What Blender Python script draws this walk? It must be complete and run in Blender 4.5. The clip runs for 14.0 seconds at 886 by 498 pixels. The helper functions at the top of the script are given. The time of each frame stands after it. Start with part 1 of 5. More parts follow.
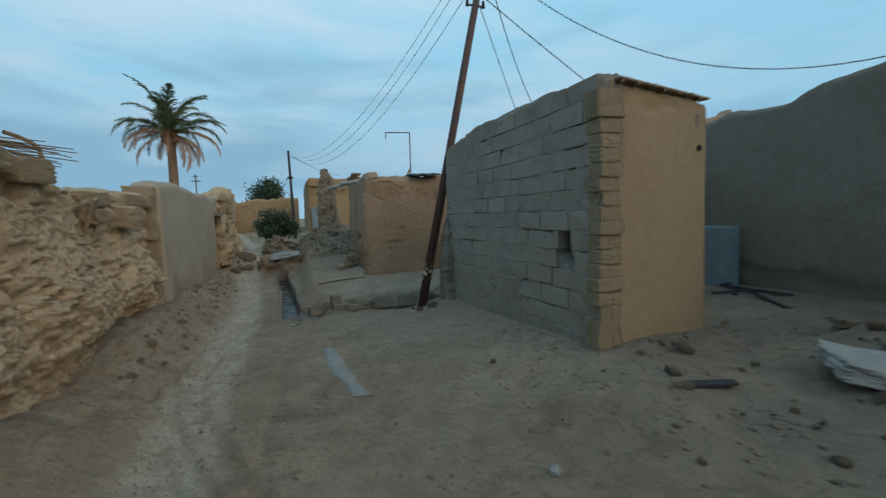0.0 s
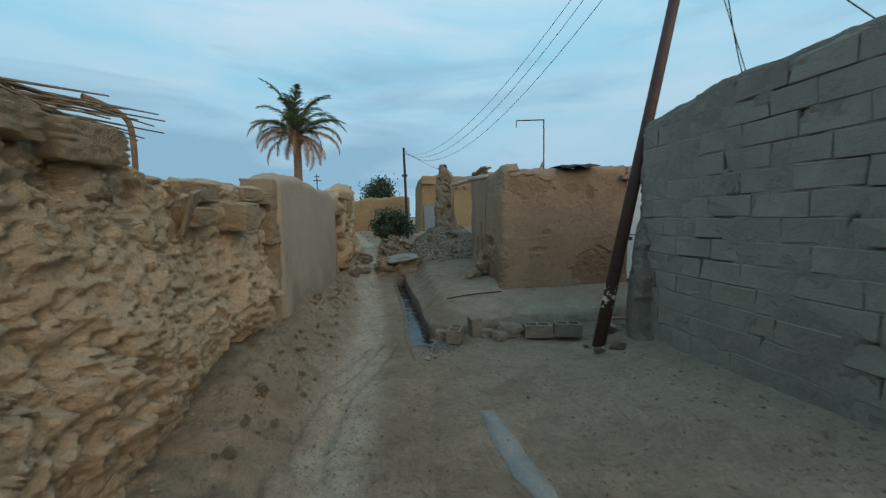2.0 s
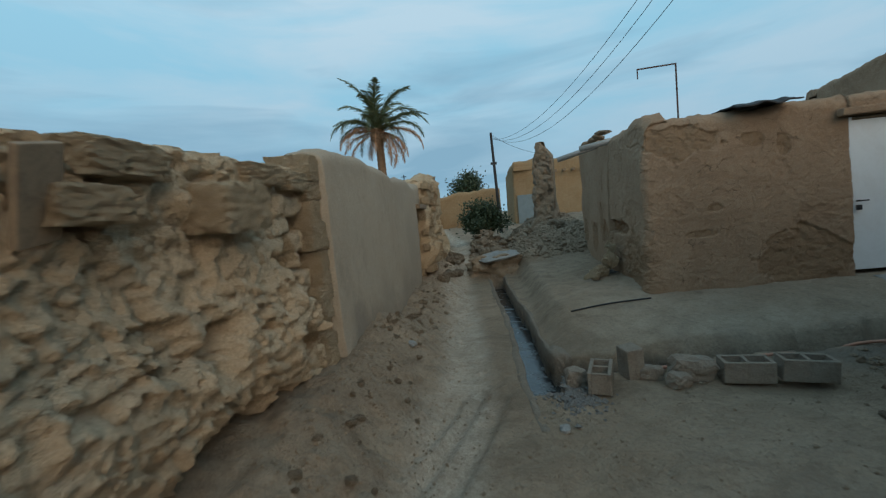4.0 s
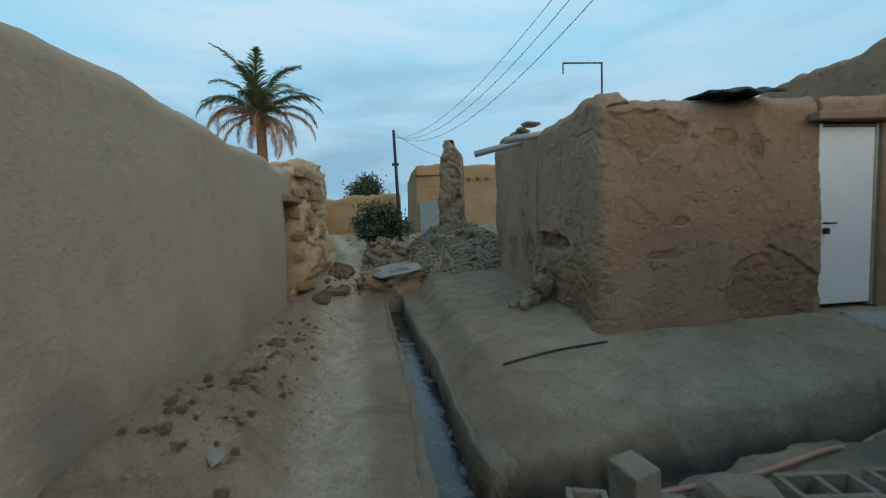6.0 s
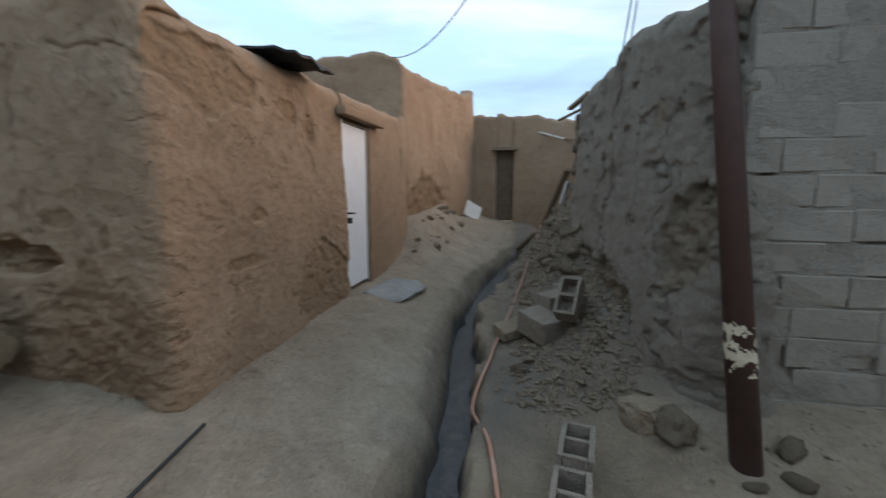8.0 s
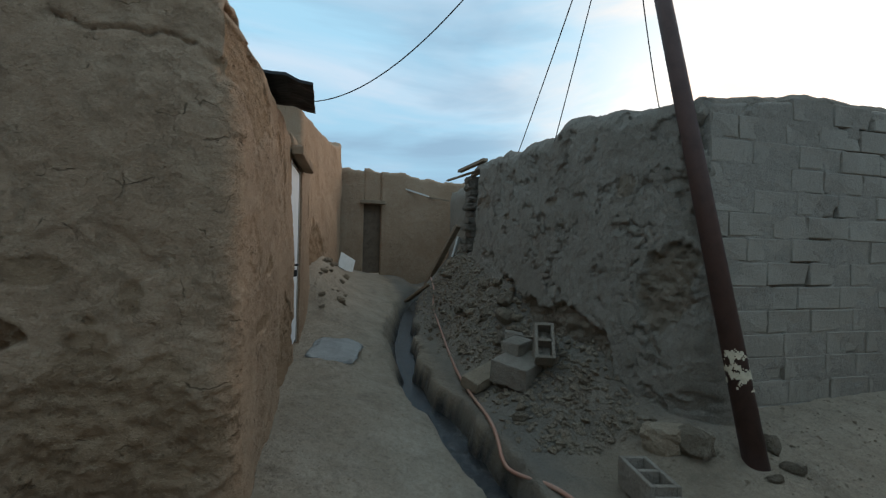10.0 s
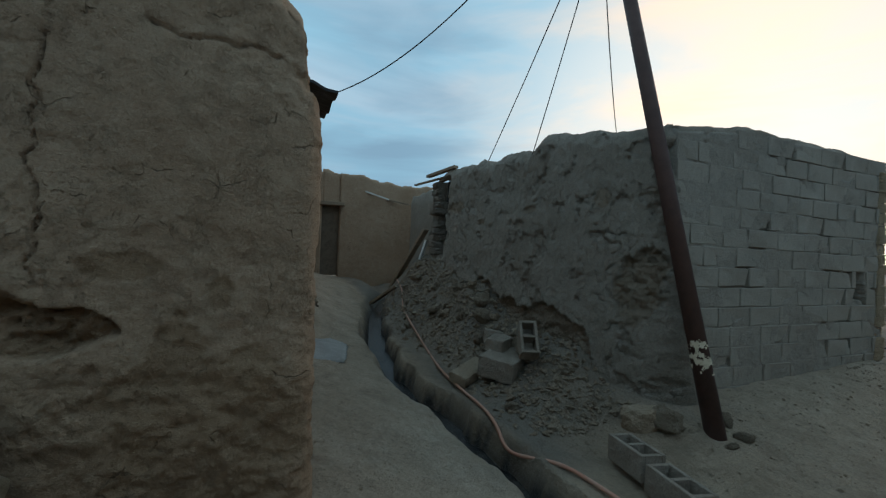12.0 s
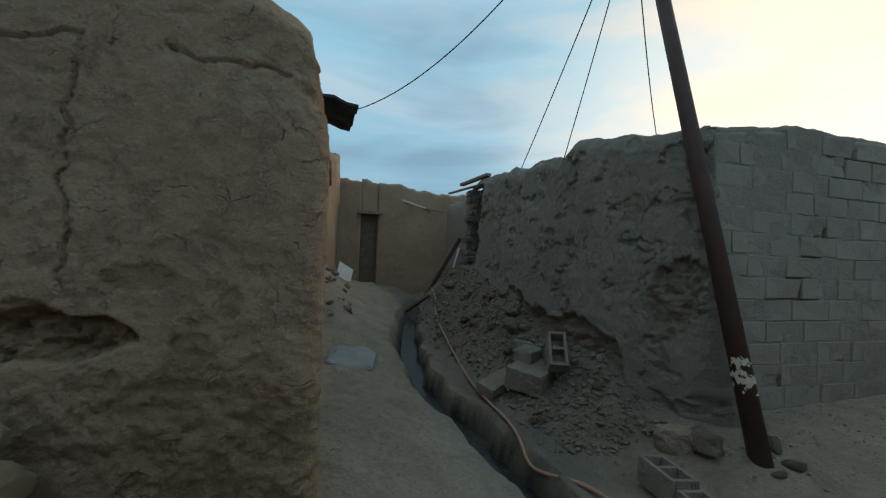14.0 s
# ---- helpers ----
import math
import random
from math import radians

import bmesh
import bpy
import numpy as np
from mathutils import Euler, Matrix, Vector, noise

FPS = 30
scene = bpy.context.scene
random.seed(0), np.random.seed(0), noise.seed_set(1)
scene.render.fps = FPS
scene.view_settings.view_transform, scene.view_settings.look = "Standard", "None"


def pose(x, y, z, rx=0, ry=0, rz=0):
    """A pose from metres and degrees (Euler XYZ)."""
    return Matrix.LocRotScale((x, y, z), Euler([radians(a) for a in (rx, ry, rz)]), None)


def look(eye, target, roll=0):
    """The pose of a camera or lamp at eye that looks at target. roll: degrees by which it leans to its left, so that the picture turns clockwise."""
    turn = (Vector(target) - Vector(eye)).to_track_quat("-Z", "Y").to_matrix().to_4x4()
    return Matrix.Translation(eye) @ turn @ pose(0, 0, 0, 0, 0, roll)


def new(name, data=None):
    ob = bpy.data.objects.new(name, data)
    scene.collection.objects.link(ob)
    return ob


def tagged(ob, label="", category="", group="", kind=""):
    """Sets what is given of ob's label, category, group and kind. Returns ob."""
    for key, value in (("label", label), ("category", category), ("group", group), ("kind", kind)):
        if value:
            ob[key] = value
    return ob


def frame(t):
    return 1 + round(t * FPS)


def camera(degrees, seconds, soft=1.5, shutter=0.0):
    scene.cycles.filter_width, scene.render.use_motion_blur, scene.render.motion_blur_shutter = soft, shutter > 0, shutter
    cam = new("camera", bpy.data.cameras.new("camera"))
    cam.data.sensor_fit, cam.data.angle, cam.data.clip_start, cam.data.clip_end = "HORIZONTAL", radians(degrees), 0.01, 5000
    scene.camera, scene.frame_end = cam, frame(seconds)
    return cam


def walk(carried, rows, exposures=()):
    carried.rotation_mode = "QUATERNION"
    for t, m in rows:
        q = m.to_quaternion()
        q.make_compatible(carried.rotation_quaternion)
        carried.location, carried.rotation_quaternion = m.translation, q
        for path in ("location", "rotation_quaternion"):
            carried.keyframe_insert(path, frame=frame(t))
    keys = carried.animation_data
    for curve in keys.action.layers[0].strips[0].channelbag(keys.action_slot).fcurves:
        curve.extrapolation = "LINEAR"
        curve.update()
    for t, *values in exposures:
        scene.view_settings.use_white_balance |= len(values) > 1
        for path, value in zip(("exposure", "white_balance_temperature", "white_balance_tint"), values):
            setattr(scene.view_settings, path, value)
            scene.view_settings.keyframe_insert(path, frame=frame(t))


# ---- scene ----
cam = camera(94.1, 14.0, 1.2, 0.4)
METRES, EYE, TILT, LEAN, TURN = 11.2, 1.4, -4.7, 1.7, -20.0
ROWS = [
    (0.0, 0.0, 0.0, 0.0, 0.0, 0.0, 0.0),
    (0.5, -0.0314, 0.0395, 0.0039, 4.77, -0.34, 2.47),
    (1.0, -0.0541, 0.076, 0.0044, 7.83, 0.14, 1.25),
    (1.5, -0.0767, 0.1206, 0.0099, 12.98, -0.15, -1.32),
    (2.0, -0.0991, 0.158, 0.0153, 13.65, -0.29, -1.81),
    (2.2, -0.1054, 0.1722, 0.0142, 15.68, 0.08, -1.54),
    (4.3, -0.1825, 0.357, 0.016, 26.3, -1.3, 1.9),
    (4.5, -0.1881, 0.3748, 0.016, 22.47, -5.07, 1.26),
    (5.0, -0.1999, 0.42, 0.0167, 21.0, -1.74, 0.5),
    (5.5, -0.2157, 0.4608, 0.0201, 13.33, 0.51, -0.57),
    (6.0, -0.234, 0.5106, 0.018, 12.15, 0.2, -0.69),
    (6.5, -0.2559, 0.5536, 0.0211, 9.86, -1.48, -0.55),
    (7.0, -0.2677, 0.5975, 0.0251, -4.22, -2.82, 3.23),
    (7.5, -0.2701, 0.6386, 0.0347, -31.02, -1.52, 2.69),
    (8.0, -0.2773, 0.6804, 0.0382, -58.59, -4.04, 2.99),
    (8.5, -0.2808, 0.7207, 0.0417, -69.66, -3.07, 1.74),
    (8.7, -0.289, 0.7365, 0.0434, -72.86, -0.86, 1.1),
    (11.0, -0.3305, 0.8482, 0.0439, -85.77, 1.07, 3.65),
    (11.5, -0.3338, 0.8577, 0.0445, -87.41, 1.66, 3.2),
    (12.0, -0.3453, 0.8643, 0.0456, -90.91, 2.09, 2.36),
    (12.5, -0.3528, 0.8681, 0.0467, -91.38, 2.31, 2.46),
    (13.0, -0.3559, 0.8702, 0.0471, -90.59, 2.77, 2.09),
    (13.5, -0.3509, 0.8638, 0.0477, -86.38, 3.11, 3.03),
    (14.0, -0.3431, 0.8484, 0.0467, -85.15, 3.35, 2.21),
]
EXPOSE = [(0.0, -0.02, 6000, 7), (1.0, -0.02, 5980, 7), (2.2, 0.02, 6150, 7), (4.5, -0.14, 6050, 7), (5.5, 0.0, 5900, 7), (6.0, 0.08, 6050, 8), (6.5, 0.16, 6350, 11), (7.0, 0.34, 6650, 15), (7.5, 0.20, 6450, 13), (8.0, 0.72, 6750, 26), (8.7, 0.80, 6720, 27), (10.8, -0.12, 6350, 11), (11.5, 0.04, 6350, 11), (12.2, -0.28, 6150, 11), (13.0, -0.34, 6150, 11), (14.0, -0.14, 6350, 10)]
walk(cam, [(t, pose(0, 0, EYE, TILT, LEAN, TURN) @ pose(METRES * x, METRES * y, METRES * z, 90 + pitch, roll, yaw)) for t, x, y, z, yaw, pitch, roll in ROWS], EXPOSE)

# ---- sky and sun: dusk, low sun behind thin cloud to the south-east ----
SUN_AZ = Vector((0.52, -0.85, 0.0)).normalized()
world = bpy.data.worlds.new("dusk_sky")
scene.world = world
world.use_nodes = True
wn, wl = world.node_tree.nodes, world.node_tree.links
wn.clear()


def wnode(kind, **props):
    n = wn.new(kind)
    for k, v in props.items():
        n.inputs[k].default_value = v
    return n


w_out, w_bg = wn.new("ShaderNodeOutputWorld"), wn.new("ShaderNodeBackground")
w_sky = wn.new("ShaderNodeTexSky")
w_sky.sky_type, w_sky.sun_disc = "NISHITA", False
w_sky.sun_elevation, w_sky.sun_rotation = radians(7), math.atan2(SUN_AZ.x, SUN_AZ.y)
w_sky.air_density, w_sky.dust_density, w_sky.ozone_density = 1.0, 0.6, 1.5
w_co = wn.new("ShaderNodeTexCoord")
w_map = wn.new("ShaderNodeMapping")
w_map.inputs["Scale"].default_value = (1.0, 1.0, 4.2)
w_cl = wnode("ShaderNodeTexNoise", Scale=1.7, Detail=7.0, Roughness=0.55, Distortion=0.4)
w_ramp = wn.new("ShaderNodeMapRange")
for k, v in (("From Min", 0.40), ("From Max", 0.62), ("To Min", 0.0), ("To Max", 1.0)):
    w_ramp.inputs[k].default_value = v
w_map2 = wn.new("ShaderNodeMapping")
w_map2.inputs["Scale"].default_value, w_map2.inputs["Location"].default_value = (1.3, 1.3, 7.0), (4.1, 1.7, 0.3)
w_bank = wnode("ShaderNodeTexNoise", Scale=1.3, Detail=6.0, Roughness=0.5, Distortion=0.5)
w_bramp = wn.new("ShaderNodeMapRange")
for k, v in (("From Min", 0.45), ("From Max", 0.66), ("To Min", 0.0), ("To Max", 0.8)):
    w_bramp.inputs[k].default_value = v
w_sep = wn.new("ShaderNodeSeparateXYZ")
w_low = wn.new("ShaderNodeMapRange")
for k, v in (("From Min", 0.05), ("From Max", 0.42), ("To Min", 0.62), ("To Max", 0.0)):
    w_low.inputs[k].default_value = v
w_both = wn.new("ShaderNodeMath")
w_both.operation, w_both.use_clamp = "ADD", True
w_away = wn.new("ShaderNodeMath")
w_away.operation, w_away.use_clamp = "SUBTRACT", True
w_dark = wn.new("ShaderNodeMixRGB")
w_dark.inputs[2].default_value = (0.225, 0.37, 0.475, 1)
w_dot = wn.new("ShaderNodeVectorMath")
w_dot.operation = "DOT_PRODUCT"
w_dot.inputs[1].default_value = (SUN_AZ.x * 0.985, SUN_AZ.y * 0.985, 0.16)
w_glow = wn.new("ShaderNodeMapRange")
w_glow.interpolation_type = "SMOOTHSTEP"
for k, v in (("From Min", 0.70), ("From Max", 1.0), ("To Min", 0.0), ("To Max", 1.0)):
    w_glow.inputs[k].default_value = v
w_ccol = wn.new("ShaderNodeMixRGB")
w_ccol.inputs[1].default_value, w_ccol.inputs[2].default_value = (0.45, 0.585, 0.665, 1), (0.66, 0.62, 0.55, 1)
w_base = wn.new("ShaderNodeMixRGB")
w_base.inputs[0].default_value, w_base.inputs[2].default_value = 0.92, (0.31, 0.56, 0.69, 1)
w_mul = wn.new("ShaderNodeVectorMath")
w_mul.operation = "SCALE"
w_mul.inputs["Scale"].default_value = 0.10
w_mix = wn.new("ShaderNodeMixRGB")
w_warm = wn.new("ShaderNodeMixRGB")
w_warm.blend_type, w_warm.inputs[2].default_value = "ADD", (0.60, 0.36, 0.15, 1)
w_gp = wn.new("ShaderNodeMath")
w_gp.operation, w_gp.inputs[1].default_value = "POWER", 2.2
wl.new(w_co.outputs["Generated"], w_map.inputs["Vector"])
wl.new(w_map.outputs["Vector"], w_cl.inputs["Vector"])
wl.new(w_cl.outputs["Fac"], w_ramp.inputs["Value"])
wl.new(w_co.outputs["Generated"], w_dot.inputs[0])
wl.new(w_dot.outputs["Value"], w_glow.inputs["Value"])
wl.new(w_glow.outputs["Result"], w_ccol.inputs[0])
wl.new(w_sky.outputs["Color"], w_mul.inputs[0])
wl.new(w_mul.outputs["Vector"], w_base.inputs[1])
wl.new(w_co.outputs["Generated"], w_map2.inputs["Vector"])
wl.new(w_map2.outputs["Vector"], w_bank.inputs["Vector"])
wl.new(w_bank.outputs["Fac"], w_bramp.inputs["Value"])
wl.new(w_co.outputs["Generated"], w_sep.inputs[0])
wl.new(w_sep.outputs["Z"], w_low.inputs["Value"])
wl.new(w_bramp.outputs["Result"], w_both.inputs[0])
wl.new(w_low.outputs["Result"], w_both.inputs[1])
wl.new(w_both.outputs[0], w_away.inputs[0])
wl.new(w_glow.outputs["Result"], w_away.inputs[1])
wl.new(w_base.outputs[0], w_mix.inputs[1])
wl.new(w_ramp.outputs["Result"], w_mix.inputs[0])
wl.new(w_ccol.outputs[0], w_mix.inputs[2])
wl.new(w_glow.outputs["Result"], w_gp.inputs[0])
wl.new(w_gp.outputs[0], w_warm.inputs[0])
wl.new(w_away.outputs[0], w_dark.inputs[0])
wl.new(w_mix.outputs[0], w_dark.inputs[1])
wl.new(w_dark.outputs[0], w_warm.inputs[1])
wl.new(w_warm.outputs[0], w_bg.inputs["Color"])
w_bg.inputs["Strength"].default_value = 1.22
wl.new(w_bg.outputs[0], w_out.inputs["Surface"])

sun_data = bpy.data.lights.new("sun", "SUN")
sun_data.energy, sun_data.angle, sun_data.color = 0.85, radians(50), (1.0, 0.76, 0.52)
new("sun", sun_data).matrix_world = look((0, 0, 0), tuple(-Vector((SUN_AZ.x, SUN_AZ.y, 0.50))))


# ---- noise on arrays ----
def hash3(i, j, k, seed):
    h = (i.astype(np.int64) * 374761393 + j.astype(np.int64) * 668265263 + k.astype(np.int64) * 2147483647 + seed * 1274126177) & 0xFFFFFFFF
    h = ((h ^ (h >> 13)) * 1274126177) & 0xFFFFFFFF
    h = ((h ^ (h >> 16)) * 2246822519) & 0xFFFFFFFF
    return ((h ^ (h >> 15)) & 0xFFFFFF) / float(0xFFFFFF)


def vnoise(x, y, seed=0):
    """Smooth noise from -1 to 1 on a plane."""
    i, j = np.floor(x), np.floor(y)
    u, v = x - i, y - j
    u, v = u * u * (3 - 2 * u), v * v * (3 - 2 * v)
    z = np.zeros_like(i)
    a, b = hash3(i, j, z, seed), hash3(i + 1, j, z, seed)
    c, d = hash3(i, j + 1, z, seed), hash3(i + 1, j + 1, z, seed)
    return 2 * ((a * (1 - u) + b * u) * (1 - v) + (c * (1 - u) + d * u) * v) - 1


def fbm(x, y, seed=0, octaves=4, gain=0.5):
    total, amp = 0, 1.0
    for o in range(octaves):
        total = total + amp * vnoise(x * 2 ** o + 17.3 * o, y * 2 ** o - 9.1 * o, seed + o)
        amp *= gain
    return total


def cells(x, y, seed=0):
    """Distance to the nearest of scattered points (0 to about 1), and a value of that cell."""
    i, j = np.floor(x), np.floor(y)
    best, val = np.full(np.shape(x), 9.0), np.zeros(np.shape(x))
    for di in (-1, 0, 1):
        for dj in (-1, 0, 1):
            a, b, z = i + di, j + dj, np.zeros_like(i)
            px, py = a + hash3(a, b, z, seed), b + hash3(a, b, z + 1, seed)
            d = np.hypot(px - x, py - y)
            near = d < best
            val = np.where(near, hash3(a, b, z + 2, seed), val)
            best = np.where(near, d, best)
    return best, val


def sstep(a, b, x):
    t = np.clip((x - a) / (b - a), 0, 1)
    return t * t * (3 - 2 * t)


# ---- materials ----
def material(name, build):
    m = bpy.data.materials.new(name)
    m.use_nodes = True
    n, l = m.node_tree.nodes, m.node_tree.links
    n.clear()
    out, bsdf = n.new("ShaderNodeOutputMaterial"), n.new("ShaderNodeBsdfPrincipled")
    l.new(bsdf.outputs[0], out.inputs["Surface"])
    build(n, l, bsdf)
    return m


def coords(n, l, scale=(1, 1, 1)):
    c, m = n.new("ShaderNodeTexCoord"), n.new("ShaderNodeMapping")
    m.inputs["Scale"].default_value = scale
    l.new(c.outputs["Object"], m.inputs["Vector"])
    return m.outputs["Vector"]


def noise_node(n, l, vec, scale, detail=5.0, rough=0.6, distortion=0.0):
    t = n.new("ShaderNodeTexNoise")
    t.inputs["Scale"].default_value, t.inputs["Detail"].default_value = scale, detail
    t.inputs["Roughness"].default_value, t.inputs["Distortion"].default_value = rough, distortion
    l.new(vec, t.inputs["Vector"])
    return t.outputs["Fac"]


def noise_colour(n, l, vec, scale):
    t = n.new("ShaderNodeTexNoise")
    t.inputs["Scale"].default_value = scale
    l.new(vec, t.inputs["Vector"])
    return t.outputs["Color"]


def remap(n, l, value, a, b, c=0.0, d=1.0):
    r = n.new("ShaderNodeMapRange")
    for k, v in (("From Min", a), ("From Max", b), ("To Min", c), ("To Max", d)):
        r.inputs[k].default_value = v
    l.new(value, r.inputs["Value"])
    return r.outputs["Result"]


def blend(n, l, fac, a, b, mode="MIX"):
    m = n.new("ShaderNodeMixRGB")
    m.blend_type = mode
    for slot, v in ((0, fac), (1, a), (2, b)):
        if isinstance(v, (int, float)):
            m.inputs[slot].default_value = v
        elif isinstance(v, tuple):
            m.inputs[slot].default_value = (*v, 1.0)
        else:
            l.new(v, m.inputs[slot])
    return m.outputs[0]


def bump(n, l, bsdf, heights):
    """Chains bumps of (height, metres)."""
    last = None
    for h, dist in heights:
        b = n.new("ShaderNodeBump")
        b.inputs["Strength"].default_value, b.inputs["Distance"].default_value = 1.0, dist
        l.new(h, b.inputs["Height"])
        if last:
            l.new(last, b.inputs["Normal"])
        last = b.outputs["Normal"]
    l.new(last, bsdf.inputs["Normal"])


EARTH = 0.78


def earth(name, light, dark, pale, grain=1.0, straw=0.0, rough=0.95, patch=0.9, damp=None, bare=None, cracks=False):
    """Mud, dust, plaster or stone: two tones, pale dust, fine grain, and straw where there is some."""

    light, dark, pale = (tuple(c * EARTH for c in tone) for tone in (light, dark, pale))

    def build(n, l, bsdf):
        v = coords(n, l)
        big = noise_node(n, l, v, patch, 4, 0.55, 0.3)
        mid = noise_node(n, l, v, 7.0, 6, 0.65, 0.2)
        fine = noise_node(n, l, v, 60.0, 5, 0.7)
        col = blend(n, l, remap(n, l, big, 0.35, 0.65), dark, light)
        col = blend(n, l, remap(n, l, mid, 0.45, 0.75, 0.0, 0.75), col, pale)
        col = blend(n, l, remap(n, l, fine, 0.3, 0.75, 0.0, 0.55), col, tuple(c * 0.55 for c in dark))
        if damp:
            d = noise_node(n, l, v, 0.55, 3, 0.5, 0.5)
            col = blend(n, l, remap(n, l, d, 0.55, 0.68, 0.0, 0.7), col, damp)
        if bare:
            attr = n.new("ShaderNodeAttribute")
            attr.attribute_name = "bare"
            col = blend(n, l, remap(n, l, attr.outputs["Fac"], 0.0, 1.0, 0.0, 0.75), col, bare)
        rub = noise_node(n, l, v, 22.0, 5, 0.7, 0.3)
        heights = [(mid, 0.045 * grain), (rub, 0.022 * grain), (fine, 0.010 * grain)]
        if straw:
            s = noise_node(n, l, coords(n, l, (1.0, 1.0, 6.0)), 55.0, 2, 0.5, 1.2)
            col = blend(n, l, remap(n, l, s, 0.63, 0.7, 0.0, straw), col, (0.58, 0.46, 0.29))
            heights.append((s, 0.004))
        if cracks:
            warp = blend(n, l, 0.22, v, noise_colour(n, l, v, 4.0), "ADD")
            warp = blend(n, l, 0.05, warp, noise_colour(n, l, v, 23.0), "ADD")
            net = n.new("ShaderNodeTexVoronoi")
            net.feature = "DISTANCE_TO_EDGE"
            net.inputs["Scale"].default_value = 3.6
            l.new(warp, net.inputs["Vector"])
            line = n.new("ShaderNodeMath")
            line.operation = "MULTIPLY"
            l.new(remap(n, l, net.outputs["Distance"], 0.004, 0.016, 1.0, 0.0), line.inputs[0])
            l.new(remap(n, l, noise_node(n, l, v, 4.3, 4, 0.65), 0.54, 0.62), line.inputs[1])
            col = blend(n, l, remap(n, l, line.outputs[0], 0.0, 1.0, 0.0, 0.6), col, tuple(c * 0.3 for c in dark))
            flake = remap(n, l, noise_node(n, l, v, 5.0, 8, 0.72, 0.15), 0.54, 0.60)
            col = blend(n, l, remap(n, l, flake, 0.0, 1.0, 0.0, 0.22), col, dark)
            heights += [(remap(n, l, line.outputs[0], 0.0, 1.0, 1.0, 0.0), 0.012), (flake, -0.004)]
        l.new(col, bsdf.inputs["Base Color"])
        bsdf.inputs["Roughness"].default_value = rough
        bsdf.inputs["Specular IOR Level"].default_value = 0.15
        bump(n, l, bsdf, heights)

    return material(name, build)


M_RUIN = earth("eroded_mud", (0.82, 0.635, 0.435), (0.71, 0.535, 0.355), (0.86, 0.70, 0.51), 1.25, 0.2)
M_PLASTER = earth("grey_plaster", (0.53, 0.437, 0.333), (0.465, 0.378, 0.285), (0.575, 0.482, 0.368), 0.35, 0.0, 0.92, 0.7, damp=(0.30, 0.25, 0.195), bare=(0.22, 0.185, 0.15))
M_MUD = earth("straw_mud", (0.525, 0.365, 0.245), (0.43, 0.288, 0.188), (0.565, 0.415, 0.285), 0.6, 0.4, damp=(0.29, 0.19, 0.12), bare=(0.25, 0.165, 0.10), cracks=True)
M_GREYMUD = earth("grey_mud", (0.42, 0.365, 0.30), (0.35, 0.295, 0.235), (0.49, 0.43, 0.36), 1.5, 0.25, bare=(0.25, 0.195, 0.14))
M_FARMUD = earth("far_mud", (0.50, 0.35, 0.20), (0.42, 0.28, 0.15), (0.54, 0.40, 0.25), 1.0)
M_HUTFACE = earth("hut_plaster", (0.50, 0.37, 0.23), (0.44, 0.32, 0.19), (0.53, 0.41, 0.27), 0.5, 0.15)
M_MORTAR = earth("mortar", (0.375, 0.33, 0.275), (0.32, 0.28, 0.232), (0.42, 0.375, 0.315), 0.7)
M_ROCK = earth("rubble_stone", (0.43, 0.34, 0.25), (0.34, 0.26, 0.18), (0.52, 0.43, 0.32), 1.5, 0.0, 0.93, 3.0)
M_DIRT = earth("crumbled_earth", (0.50, 0.39, 0.275), (0.41, 0.31, 0.215), (0.56, 0.455, 0.335), 1.1)
M_CONC = earth("concrete", (0.45, 0.44, 0.41), (0.36, 0.35, 0.33), (0.54, 0.53, 0.50), 0.6, 0.0, 0.9, 2.0)
M_ADOBE = earth("adobe_brick", (0.80, 0.62, 0.42), (0.70, 0.53, 0.345), (0.83, 0.67, 0.48), 1.2, 0.35, 0.95, 2.5)


def concrete_block_build(n, l, bsdf):
    v = coords(n, l)
    info, place = n.new("ShaderNodeObjectInfo"), n.new("ShaderNodeNewGeometry")
    p = place.outputs["Position"]
    fine, mid = noise_node(n, l, v, 70, 5, 0.75), noise_node(n, l, p, 5, 6, 0.65, 0.3)
    big, smear = noise_node(n, l, p, 0.9, 4, 0.6, 0.4), noise_node(n, l, p, 2.6, 7, 0.7, 0.7)
    col = blend(n, l, info.outputs["Random"], (0.255, 0.224, 0.187), (0.29, 0.256, 0.213))
    col = blend(n, l, remap(n, l, big, 0.38, 0.62, 0.0, 0.6), col, (0.325, 0.283, 0.23))
    col = blend(n, l, remap(n, l, mid, 0.4, 0.7, 0.0, 0.5), col, (0.30, 0.265, 0.22))
    col = blend(n, l, remap(n, l, smear, 0.55, 0.66, 0.0, 0.55), col, (0.37, 0.33, 0.275))
    col = blend(n, l, remap(n, l, smear, 0.44, 0.33, 0.0, 0.45), col, (0.17, 0.15, 0.125))
    col = blend(n, l, remap(n, l, fine, 0.35, 0.7, 0.0, 0.4), col, (0.16, 0.142, 0.118))
    l.new(col, bsdf.inputs["Base Color"])
    bsdf.inputs["Roughness"].default_value = 0.93
    bsdf.inputs["Specular IOR Level"].default_value = 0.15
    bump(n, l, bsdf, [(mid, 0.02), (noise_node(n, l, p, 24, 5, 0.7), 0.010), (fine, 0.006)])


M_BLOCK = material("hollow_block", concrete_block_build)


